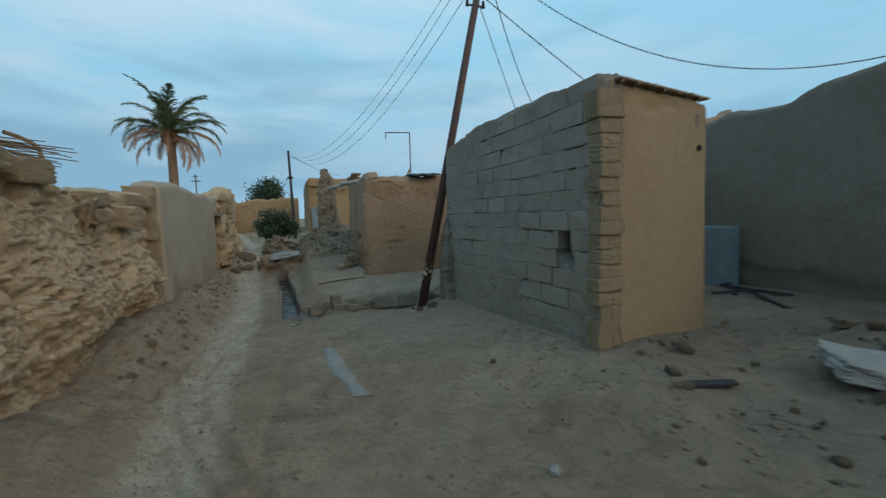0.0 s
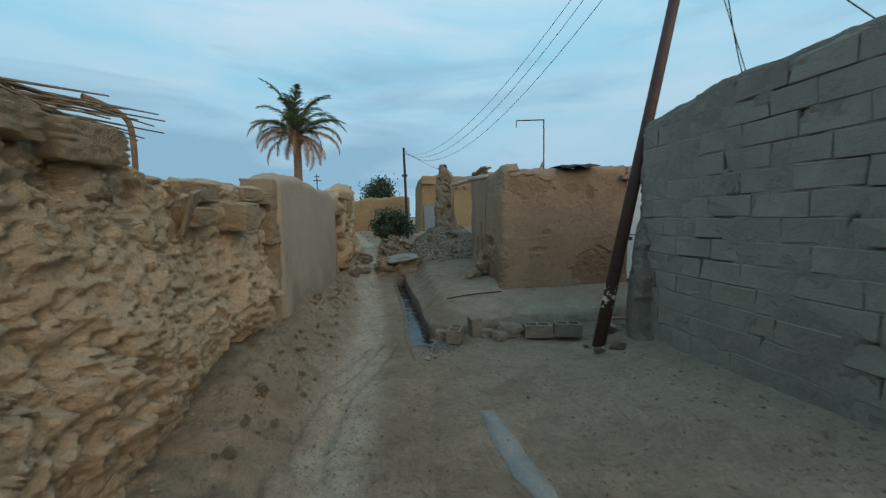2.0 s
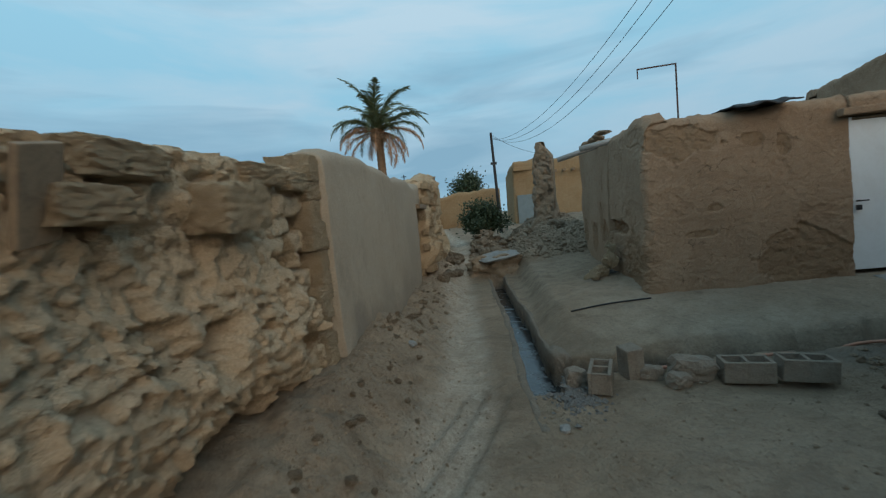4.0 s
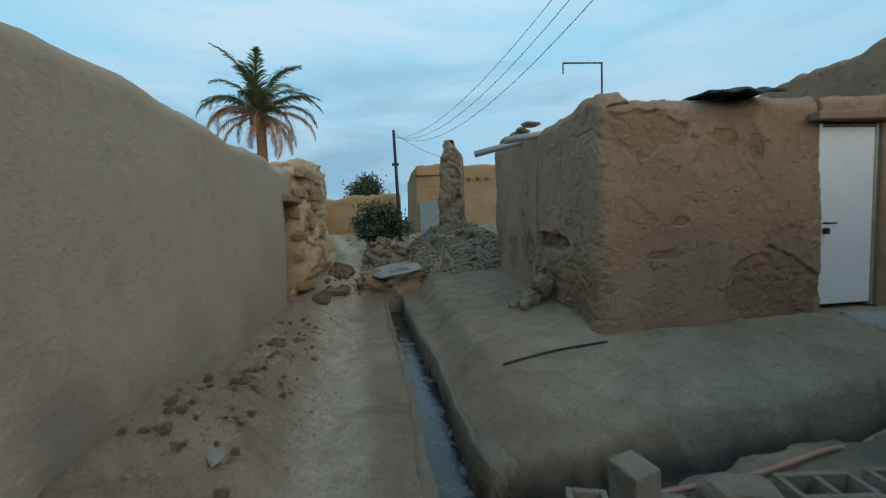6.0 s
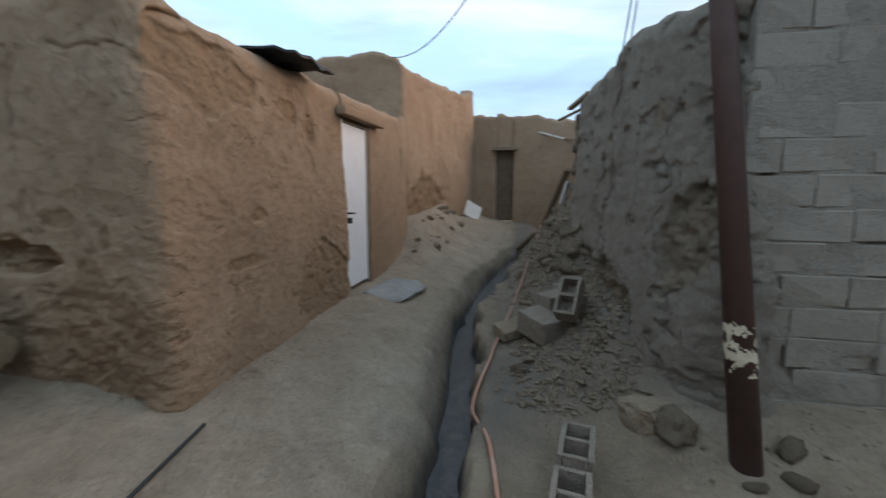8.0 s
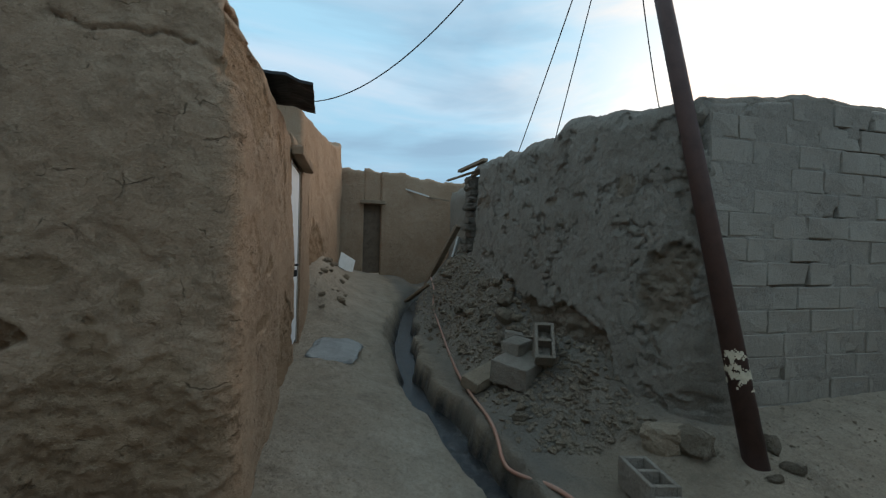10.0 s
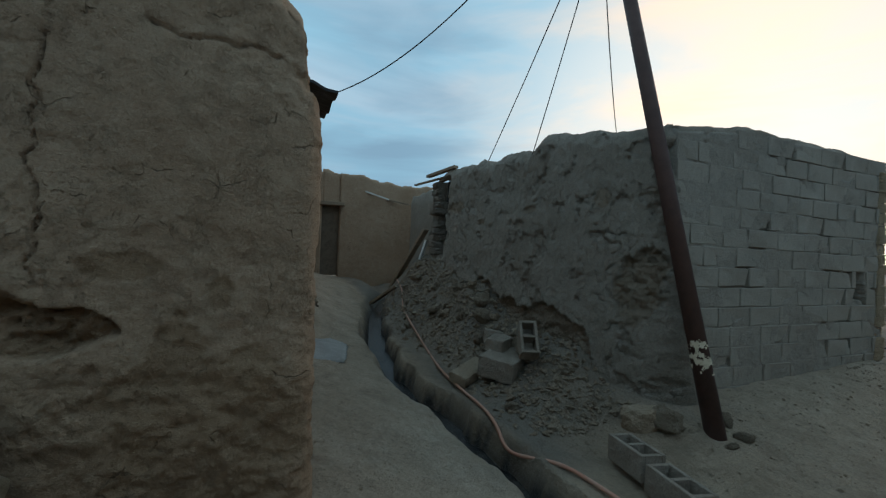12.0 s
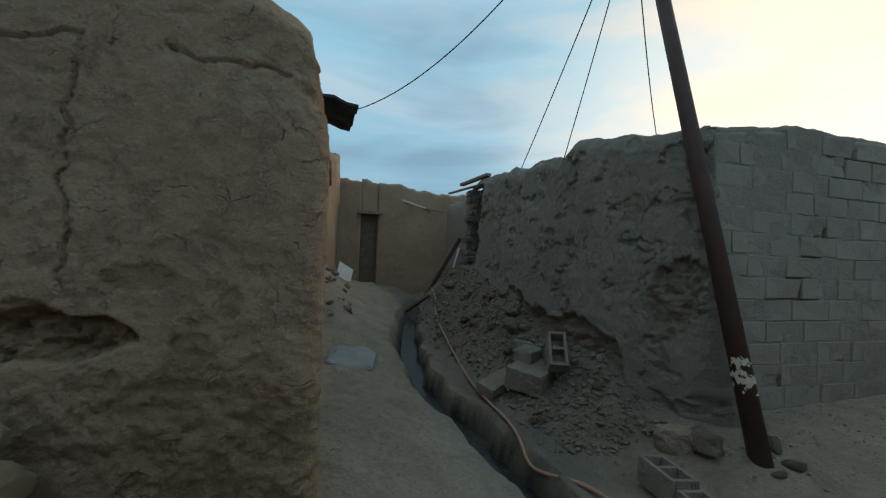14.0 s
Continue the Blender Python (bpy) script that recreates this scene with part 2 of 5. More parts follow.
def ground_build(n, l, bsdf):
    v = coords(n, l)
    big, mid = noise_node(n, l, v, 0.6, 4, 0.6, 0.4), noise_node(n, l, v, 4.0, 6, 0.65, 0.3)
    fine, grit = noise_node(n, l, v, 35.0, 6, 0.75), noise_node(n, l, v, 130.0, 3, 0.7)
    attr = n.new("ShaderNodeAttribute")
    attr.attribute_name = "dust"
    wet = n.new("ShaderNodeAttribute")
    wet.attribute_name = "wet"
    col = blend(n, l, remap(n, l, big, 0.35, 0.65), (0.31, 0.236, 0.164), (0.40, 0.312, 0.223))
    col = blend(n, l, remap(n, l, mid, 0.4, 0.7, 0.0, 0.75), col, (0.235, 0.178, 0.124))
    stain = noise_node(n, l, v, 1.7, 6, 0.7, 0.9)
    col = blend(n, l, remap(n, l, stain, 0.5, 0.66, 0.0, 0.65), col, (0.165, 0.122, 0.085))
    dark_ground = n.new("ShaderNodeAttribute")
    dark_ground.attribute_name = "dark_ground"
    patchy = n.new("ShaderNodeMath")
    patchy.operation = "MULTIPLY"
    l.new(attr.outputs["Fac"], patchy.inputs[0])
    l.new(remap(n, l, noise_node(n, l, v, 2.6, 7, 0.72, 0.6), 0.34, 0.62, 0.35, 1.0), patchy.inputs[1])
    col = blend(n, l, patchy.outputs[0], col, (0.58, 0.495, 0.395))
    crumb = noise_node(n, l, v, 17.0, 6, 0.75, 0.5)
    col = blend(n, l, remap(n, l, crumb, 0.5, 0.7, 0.0, 0.5), col, (0.19, 0.145, 0.105))
    col = blend(n, l, remap(n, l, fine, 0.4, 0.75, 0.0, 0.45), col, (0.19, 0.148, 0.108))
    col = blend(n, l, remap(n, l, grit, 0.66, 0.76, 0.0, 0.25), col, (0.50, 0.45, 0.375))
    col = blend(n, l, dark_ground.outputs["Fac"], col, (0.15, 0.135, 0.115))
    col = blend(n, l, wet.outputs["Fac"], col, (0.045, 0.042, 0.038))
    l.new(col, bsdf.inputs["Base Color"])
    l.new(remap(n, l, wet.outputs["Fac"], 0.0, 1.0, 0.95, 0.35), bsdf.inputs["Roughness"])
    bsdf.inputs["Specular IOR Level"].default_value = 0.2
    bump(n, l, bsdf, [(mid, 0.06), (noise_node(n, l, v, 13.0, 5, 0.7, 0.4), 0.03), (fine, 0.018), (grit, 0.005)])


M_GROUND = material("packed_earth", ground_build)


def plain(name, colour, rough, metal=0.0, vary=0.35, scale=9.0, relief=0.002, second=None):
    """Paint, metal, wood or plastic with stains of a second colour."""

    def build(n, l, bsdf):
        v = coords(n, l)
        a, b = noise_node(n, l, v, scale, 6, 0.7, 0.5), noise_node(n, l, v, scale * 8, 4, 0.7)
        col = blend(n, l, remap(n, l, a, 0.45, 0.7, 0.0, vary), colour, second or tuple(c * 0.5 for c in colour))
        col = blend(n, l, remap(n, l, b, 0.5, 0.8, 0.0, vary * 0.6), col, tuple(c * 0.65 for c in colour))
        l.new(col, bsdf.inputs["Base Color"])
        l.new(remap(n, l, a, 0.3, 0.7, rough * 0.85, min(1.0, rough * 1.15)), bsdf.inputs["Roughness"])
        bsdf.inputs["Metallic"].default_value = metal
        bump(n, l, bsdf, [(a, relief), (b, relief * 0.4)])

    return material(name, build)


M_RUST = plain("rusty_steel", (0.085, 0.045, 0.036), 0.62, 0.25, 0.7, 5.0, 0.003, (0.055, 0.035, 0.03))
M_PALEPAINT = plain("pale_splash", (0.50, 0.42, 0.30), 0.9, 0.0, 0.5, 30.0, 0.004)
M_DOOR = plain("white_painted_steel", (0.72, 0.74, 0.76), 0.5, 0.0, 0.25, 3.0, 0.001, (0.55, 0.53, 0.50))
M_LIP = earth("drain_lip_mud", (0.36, 0.30, 0.235), (0.28, 0.225, 0.17), (0.41, 0.35, 0.28), 0.9)
M_WOOD = plain("weathered_wood", (0.24, 0.175, 0.115), 0.88, 0.0, 0.7, 14.0, 0.004, (0.12, 0.085, 0.06))
M_TAR = plain("black_tar_sheet", (0.02, 0.021, 0.024), 0.7, 0.0, 0.3, 8.0, 0.004)
M_JAMB_SHADE = plain("grey_jamb_shade", (0.38, 0.38, 0.36), 0.55, 0.5, 0.5, 4.0, 0.002, (0.22, 0.17, 0.13))
M_PIPE = plain("grey_plastic_pipe", (0.33, 0.32, 0.30), 0.6, 0.0, 0.4, 12.0, 0.001)
M_HOSE = plain("faded_red_hose", (0.40, 0.185, 0.12), 0.6, 0.0, 0.5, 6.0, 0.001, (0.40, 0.33, 0.26))
M_WIRE = plain("black_cable", (0.02, 0.02, 0.022), 0.6)
M_BLUE = plain("blue_grey_painted_tank", (0.20, 0.25, 0.27), 0.55, 0.1, 0.4, 5.0, 0.002)
M_WHITE = plain("pale_board", (0.62, 0.61, 0.57), 0.7, 0.0, 0.3, 8.0, 0.001)
M_STRAW = plain("dry_reed", (0.20, 0.145, 0.09), 0.85, 0.0, 0.7, 20.0, 0.002)
M_TRUNK = plain("palm_bark", (0.26, 0.165, 0.10), 0.95, 0.0, 0.7, 9.0, 0.02)
M_FROND = plain("palm_leaf", (0.085, 0.115, 0.055), 0.6, 0.0, 0.6, 2.0, 0.001, (0.17, 0.15, 0.06))
M_DRYFROND = plain("dry_palm_leaf", (0.40, 0.23, 0.13), 0.85, 0.0, 0.5, 3.0, 0.001)
M_LEAF = plain("bush_leaf", (0.038, 0.062, 0.03), 0.65, 0.0, 0.6, 3.0, 0.001, (0.06, 0.075, 0.035))
M_OLDDOOR = plain("old_brown_door", (0.15, 0.11, 0.075), 0.85, 0.0, 0.6, 6.0, 0.003)
M_GRAVEL = earth("grey_gravel", (0.33, 0.32, 0.30), (0.25, 0.24, 0.225), (0.38, 0.37, 0.35), 1.2)
M_OLDBLOCK = earth("dusty_block", (0.42, 0.355, 0.285), (0.34, 0.28, 0.22), (0.48, 0.42, 0.35), 0.9, 0.0, 0.93, 3.0)
# near-black colour that stands for the shade inside openings
M_OPENING_SHADE = plain("opening_shade", (0.02, 0.018, 0.016), 1.0)


def water_build(n, l, bsdf):
    v = coords(n, l)
    a = noise_node(n, l, v, 5.0, 4, 0.6, 0.6)
    col = blend(n, l, remap(n, l, a, 0.52, 0.62), (0.018, 0.02, 0.022), (0.10, 0.105, 0.105))
    l.new(col, bsdf.inputs["Base Color"])
    l.new(remap(n, l, a, 0.5, 0.66, 0.04, 0.5), bsdf.inputs["Roughness"])
    bump(n, l, bsdf, [(noise_node(n, l, v, 18.0, 3), 0.006)])


M_WATER = material("drain_water", water_build)
M_SLUDGE = plain("black_sludge", (0.018, 0.018, 0.018), 0.15, 0.0, 0.8, 7.0, 0.012, (0.075, 0.066, 0.055))


# ---- building helpers ----
def mesh_ob(name, verts, faces, mat, parent=None, label="", smooth=True):
    me = bpy.data.meshes.new(name)
    me.from_pydata([tuple(v) for v in verts], [], [tuple(f) for f in faces])
    if smooth:
        me.shade_smooth()
    me.materials.append(mat)
    ob = new(name, me)
    ob.parent = parent
    return tagged(ob, label)


def part(name, bm, mat, parent=None, label="", smooth=False):
    me = bpy.data.meshes.new(name)
    bmesh.ops.recalc_face_normals(bm, faces=bm.faces)
    bm.to_mesh(me)
    bm.free()
    if smooth:
        me.shade_smooth()
    me.materials.append(mat)
    ob = new(name, me)
    ob.parent = parent
    return tagged(ob, label)


def thing(name, m=None, label="", category="", group="", kind=""):
    ob = new(name)
    ob.empty_display_size = 0.1
    ob.matrix_world = m or Matrix()
    return tagged(ob, label, category, group, kind)


def box_bm(bm, size, at=(0, 0, 0), bevel=0.01, m=None, segments=2):
    made = bmesh.ops.create_cube(bm, size=1.0)["verts"]
    bmesh.ops.transform(bm, matrix=(m or Matrix()) @ Matrix.Translation(at) @ Matrix.Diagonal((*size, 1)), verts=made)
    if bevel:
        edges = {e for v in made for e in v.link_edges}
        bmesh.ops.bevel(bm, geom=list(edges), offset=bevel, segments=segments, profile=0.6, affect="EDGES")


def tube_bm(bm, a, b, r0, r1=None, sides=10, cap=True):
    a, b = Vector(a), Vector(b)
    d = b - a
    m = Matrix.Translation((a + b) / 2) @ d.to_track_quat("Z", "Y").to_matrix().to_4x4()
    bmesh.ops.create_cone(bm, cap_ends=cap, segments=sides, radius1=r0, radius2=r0 if r1 is None else r1, depth=d.length, matrix=m)


def box_thing(name, size, m, mat, bevel=0.01, label="", category="", group="", kind="", parent=None):
    bm = bmesh.new()
    box_bm(bm, size, (0, 0, 0), bevel)
    ob = part(name, bm, mat, parent)
    ob.matrix_basis = m
    return tagged(ob, label, category, group, kind)


def resample(pts, step, radius):
    """Even stations along a line with rounded corners: places and directions."""
    out = [Vector(pts[0])]
    for a, b, c in zip(pts, pts[1:], pts[2:]):
        a, b, c = Vector(a), Vector(b), Vector(c)
        r = min(radius, (a - b).length * 0.4, (c - b).length * 0.4)
        p, q = b + (a - b).normalized() * r, b + (c - b).normalized() * r
        out += [p.lerp(b, k / 6).lerp(b.lerp(q, k / 6), k / 6) for k in range(7)]
    out.append(Vector(pts[-1]))
    arr = np.array([tuple(p) for p in out])
    s = np.concatenate([[0], np.cumsum(np.hypot(*np.diff(arr, axis=0).T))])
    n = max(3, int(s[-1] / step) + 1)
    u = np.linspace(0, s[-1], n)
    P = np.stack([np.interp(u, s, arr[:, 0]), np.interp(u, s, arr[:, 1])], 1)
    D = np.gradient(P, axis=0)
    D /= np.hypot(D[:, 0], D[:, 1])[:, None]
    return P, D, u


def mud_wall(name, pts, top, mat, relief, parent=None, label="", base=-0.9, thick=0.4, batter=0.06, step=0.05, radius=0.15, ragged=0.05, seed=1, round_top=0.1):
    """A wall of earth along a line; its outer face lies to the right of the line. top: heights at shares of the length.
    relief(s, z, P): metres by which the outer face stands proud."""
    P, D, u = resample(pts, step, radius)
    N = np.stack([D[:, 1], -D[:, 0]], 1)
    tp = np.interp(u / u[-1], [a for a, _ in top], [b for _, b in top])
    tp = tp + ragged * fbm(u * 1.7, u * 0 + seed, seed, 5, 0.6)
    rows = max(6, int((tp.max() - base) / step))
    v = np.linspace(0, 1, rows)
    Z = base + (tp - base)[:, None] * v[None, :]
    S = np.repeat(u[:, None], rows, 1)
    off = relief(S, Z, P) + batter * (1 - np.clip((Z - base) / (tp[:, None] - base), 0, 1))
    near_top = np.clip(1 - (tp[:, None] - Z) / round_top, 0, 1)
    off = off - 0.6 * round_top * near_top ** 2
    outer = np.stack([P[:, None, 0] + N[:, None, 0] * off, P[:, None, 1] + N[:, None, 1] * off, Z], 2)
    cols = [outer]
    last = off[:, -1]
    for k, w in enumerate((0.15, 0.35, 0.6, 0.85, 1.0)):
        o = last * (1 - w) - thick * w
        z = tp + 0.025 * fbm(u * 6 + 3.1 * k, u * 0 + k * 1.7, seed + 5, 3) - (0.08 if w == 1.0 else 0.0) + 0.02 * math.sin(w * 3.14)
        cols.append(np.stack([P[:, 0] + N[:, 0] * o, P[:, 1] + N[:, 1] * o, z], 1)[:, None, :])
    for w in (0.15, 0.4, 0.7, 1.0):
        z = tp - 0.08 + (base - tp + 0.08) * w
        o = -thick + 0.03 * fbm(u * 2, z * 2, seed + 9, 3)
        cols.append(np.stack([P[:, 0] + N[:, 0] * o, P[:, 1] + N[:, 1] * o, z], 1)[:, None, :])
    G = np.concatenate(cols, 1)
    n, m = G.shape[:2]
    idx = np.arange(n * m).reshape(n, m)
    faces = np.stack([idx[:-1, :-1], idx[1:, :-1], idx[1:, 1:], idx[:-1, 1:]], -1).reshape(-1, 4).tolist()
    for row, flip in ((idx[0], 1), (idx[-1], -1)):
        outer_n, ring = rows, row.tolist()
        o_, i_ = ring[:outer_n], ring[outer_n + 4:]
        k = len(i_)
        pick = [o_[int(round(q))] for q in np.linspace(len(o_) - 1, 0, k)]
        f = [[i_[a], i_[a + 1]] + o_[o_.index(pick[a + 1]):o_.index(pick[a]) + 1] for a in range(k - 1)]
        f.append([i_[0]] + [o_[-1]] + ring[outer_n:outer_n + 4])
        faces += [q[::flip] for q in f]
    ob = mesh_ob(name, G.reshape(-1, 3), faces, mat, parent, label)
    if hasattr(relief, "mask"):
        val = np.zeros((n, m), np.float32)
        val[:, :rows] = relief.mask
        ob.data.attributes.new("bare", "FLOAT", "POINT").data.foreach_set("value", val.ravel())
    return ob


def plaster_relief(seed, amp=1.0, fallen=(), lumps=0.0):
    """Hand-laid mud: waves, trowel marks, chipped patches. fallen: (s, z, width, height, depth) where the coat has come off."""

    def f(S, Z, P):
        r = amp * (0.045 * fbm(S * 0.6, Z * 0.6, seed, 3) + 0.007 * fbm(S * 2.7, Z * 2.7, seed + 3, 4, 0.55))
        chip = fbm(S * 2.1, Z * 2.6, seed + 7, 5, 0.6)
        r = r - 0.010 * amp * sstep(0.54, 0.58, chip)
        scab = fbm(S * 6.3 + 0.5 * chip, Z * 7.5, seed + 27, 5, 0.62)
        r = r - 0.004 * amp * sstep(0.50, 0.58, scab) * sstep(-0.1, 0.3, fbm(S * 1.1, Z * 1.1, seed + 28, 3))
        off = np.zeros(np.shape(S))
        for s0, z0, w, h, d in fallen:
            e = np.hypot((S - s0) / w, (Z - z0) / h) + 0.3 * fbm(S * 3.3, Z * 3.3, seed + 11, 4, 0.6)
            m = 1 - sstep(0.9, 1.0, e)
            rough = 0.6 + 0.35 * fbm(S * 7, Z * 8, seed + 15, 5, 0.65)
            r = r - d * m * rough
            off = np.maximum(off, m)
        f.mask = off
        if lumps:
            c, _ = cells(S * 7, Z * 7, seed + 20)
            r = r + lumps * (0.5 - c)
        return r

    return f


def ruin_relief(seed, bricks=None, scale=1.0):
    """Weathered rubble and mud: lumps, pits, ledges; from the length given on, courses of adobe show."""

    def f(S, Z, P):
        wx, wz = S + 0.10 * fbm(S * 3, Z * 3, seed), Z + 0.10 * fbm(S * 3, Z * 3, seed + 2)
        c1, v1 = cells(wx * 2.6, wz * 4.2, seed + 4)
        c2, v2 = cells(wx * 8, wz * 11, seed + 5)
        c3, v3 = cells(wx * 19, wz * 24, seed + 6)
        r = 0.09 * fbm(S * 0.8, Z * 0.9, seed + 6, 3) + 0.012 * (0.5 - c1) + 0.035 * (v1 - 0.5) + 0.022 * (v2 - 0.5) + 0.03 * (0.5 - c2) * (0.4 + v2) + 0.03 * (0.5 - c3) * (0.3 + v3) - 0.05 * np.abs(fbm(wx * 5, wz * 6.5, seed + 40, 4, 0.65)) - 0.018 * np.abs(fbm(wx * 9, wz * 13, seed + 41, 3, 0.6))
        pit = fbm(S * 3.1, Z * 3.7, seed + 8, 4, 0.6)
        r = r - 0.08 * sstep(0.38, 0.55, pit)
        # ledges: the face breaks back below hard crusts
        saw = (wz * 3.1 + 0.6 * fbm(S * 1.1, Z * 0.7, seed + 12, 3)) % 1.0
        r = r + 0.045 * (saw - 0.5) * sstep(-0.2, 0.4, fbm(S * 0.9, Z * 1.2, seed + 13, 3))
        r = r + 0.016 * fbm(S * 14, Z * 14, seed + 9, 4, 0.65)
        # drips: each lump hangs over a small hollow
        dx_, dz_ = wx * 7.0 + 0.4 * fbm(S * 6, Z * 6, seed + 50, 3), wz * 8.5 + 0.4 * fbm(S * 6, Z * 6, seed + 51, 3)
        up, _ = cells(dx_, dz_, seed + 52)
        down, _ = cells(dx_, dz_ + 0.30, seed + 52)
        r = r + 0.045 * np.clip(up - down, -0.25, 0.3) - 0.012 * up
        r = r + 0.14 * np.exp(-((Z - 0.62) / 0.35) ** 2) - 0.12 * sstep(0.35, 0.12, Z)
        if bricks is not None:
            h, ln = 0.165, 0.36
            zz = Z + 0.05 * fbm(S * 2.5, Z * 2.5, seed + 30, 4, 0.6)
            row = np.floor(zz / h)
            ss = S + 0.06 * fbm(S * 2.5, Z * 2.5, seed + 31, 4, 0.6) + 0.18 * (row % 2) + 0.05 * row
            col = np.floor(ss / ln)
            u, w = ss / ln - col, zz / h - row
            edge = np.minimum(np.minimum(u, 1 - u) * ln, np.minimum(w, 1 - w) * h)
            tone = hash3(col, row, np.zeros_like(row), seed)
            b = 0.05 * (tone - 0.5) - 0.03 * (1 - sstep(0.0, 0.025, edge)) - 0.17 * (tone < 0.12) + 0.016 * fbm(S * 9, Z * 9, seed + 33, 4, 0.6)
            mix = sstep(bricks - 0.15, bricks + 0.25, S + 0.8 * fbm(S * 1.5, Z * 1.5, seed + 35, 4) + 0.5 * sstep(1.2, 1.5, Z))
            for s0, z0, w0, h0 in ((4.95, 1.08, 0.13, 0.20), (4.98, 0.42, 0.2, 0.12), (5.25, 0.75, 0.08, 0.06), (4.1, 0.2, 0.5, 0.12), (4.55, 1.45, 0.16, 0.05)):
                e = np.hypot((S - s0) / w0, (Z - z0) / h0) + 0.35 * fbm(S * 6, Z * 6, seed + 37, 3)
                b = b - 0.22 * sstep(1.05, 0.8, e)
                r = r - 0.2 * sstep(1.05, 0.8, e)
            r = r * (1 - mix) + (b - 0.02) * mix
        return r * scale

    return f


# ---- ground: one sheet to the horizon ----
def spaced(dense_a, dense_b, step, reach):
    xs = list(np.arange(dense_a, dense_b, step))
    d, lo, hi = step, dense_a, dense_b
    left, right = [], []
    while hi < reach:
        d *= 1.13
        lo, hi = lo - d, hi + d
        left.append(lo)
        right.append(hi)
    return np.array(left[::-1] + xs + right)


def drain_x(y):
    return np.interp(y, [7.5, 8.8, 9.5, 10.8, 11.6, 15.0], [-0.12, -0.145, -0.16, -0.19, -0.275, -0.44])


def drain_y(x):
    return np.interp(x, [-0.4, 0.4, 1.2, 2.2, 3.2, 4.3, 5.2, 7.0, 9.0, 12.0], [8.40, 8.48, 8.57, 8.68, 8.74, 8.90, 8.98, 8.84, 8.45, 7.4])


def land(x, y):
    """Height of the earth, without the drains."""
    z = np.full(np.shape(x), -0.36)
    z = z + 0.36 * sstep(0.6, 2.9, x) * (1 - sstep(7.0, 7.9, y)) * sstep(-6, 1, y)
    # the apron before the house, above the drains
    apron = sstep(8.65, 8.8, y) * 0.04 + sstep(8.75, 10.3, y) * 0.28
    z = z + apron * sstep(0.0, 0.45, x)
    z = z + 0.10 * sstep(0.5, 1.7, x) * sstep(10.2, 11.0, y) * (1 - sstep(20, 24, y))
    # the side lane climbs to the east
    z = z + 0.56 * sstep(4.5, 13.0, x) * sstep(7.2, 8.2, y) * (1 - sstep(14, 30, x))
    z = z + 0.12 * sstep(5.8, 7.4, x) * sstep(9.3, 10.3, y) * (1 - sstep(10.0, 12.5, x))
    z = z + 0.42 * sstep(9.75, 10.5, y) * sstep(6.7, 7.9, x) * (1 - sstep(10.5, 12.0, x))
    # rubble heap along the mud wall
    heap = sstep(8.45, 7.35, y) * (0.42 * sstep(2.7, 3.6, x) + 0.55 * sstep(4.4, 6.0, x) + 0.25 * sstep(6.0, 7.5, x)) * (1 - sstep(9.2, 10.8, x)) * sstep(6.4, 7.0, y)
    z = z + heap
    z = z + 0.12 * np.exp(-((x - 3.1) / 0.9) ** 2 - ((y - 3.2) / 1.3) ** 2)
    z = z - 0.13 * np.exp(-((x - 2.0) / 0.7) ** 2 - ((y - 6.8) / 0.9) ** 2)
    # spoil at the foot of the walls by the lane
    foot = sstep(-1.0, -1.95, x) * sstep(-4, 0, y) * (1 - sstep(16.5, 18, y))
    lump = 0.45 + 0.28 * np.sin(y * 0.9 + 0.6) + 0.15 * np.sin(y * 2.3)
    z = z + foot * (0.32 + 0.30 * lump)
    # the lane climbs to the north, with heaps beyond the slab
    z = z + 0.55 * sstep(13.5, 19.5, y) + 0.3 * sstep(20, 34, y)
    z = z + 0.42 * sstep(14.5, 15.2, y) * sstep(-1.25, -0.85, x) * (1 - sstep(0.3, 1.2, x)) * (1 - sstep(15.6, 17.0, y)) * 0.55
    z = z + 0.45 * sstep(0.1, 1.3, x) * sstep(14.6, 16.4, y) * (1 - sstep(20, 22, y))
    z = z + 0.35 * np.exp(-((x + 0.75) / 0.5) ** 2 - ((y - 18.5) / 1.6) ** 2)
    # a heap of broken concrete to the south-east
    z = z + 0.40 * np.exp(-((x - 4.7) / 0.75) ** 2 - ((y - 1.8) / 0.7) ** 2)
    far = np.hypot(x, y - 8)
    z = z + 0.03 * fbm(x * 0.9, y * 0.9, 3, 3) + 0.9 * sstep(60, 600, far) * fbm(x * 0.01, y * 0.01, 8, 3)
    rough = 0.75 + 2.0 * sstep(0.05, 0.3, foot) + 1.6 * np.clip(heap * 2, 0, 1) + 1.0 * sstep(14.4, 15.2, y) * (np.abs(x + 1.45) > 0.32)
    c, v = cells(x * 6, y * 6, 31)
    c2, v2 = cells(x * 13, y * 13, 32)
    z = z + rough * 0.010 * (0.45 - c2) * (v2 > 0.35)
    z = z + rough * (0.014 * fbm(x * 5, y * 5, 5, 3) + 0.018 * (0.45 - c) * (v > 0.45))
    # wheel ruts and the trodden line
    lane = np.interp(y, [-4, 0, 5, 9, 14, 20, 34], [-0.7, -0.85, -0.95, -0.95, -1.35, -1.6, -3.9])
    z = z - 0.035 * np.exp(-((x - lane) / 0.3) ** 2)
    for k in (-0.62, -0.40, 0.75):
        z = z - (0.03 + 0.012 * np.sin(y * 38)) * np.exp(-((x - lane - k + 0.15 * np.sin(y * 0.6)) / 0.06) ** 2) * (1 - sstep(6, 8, y))
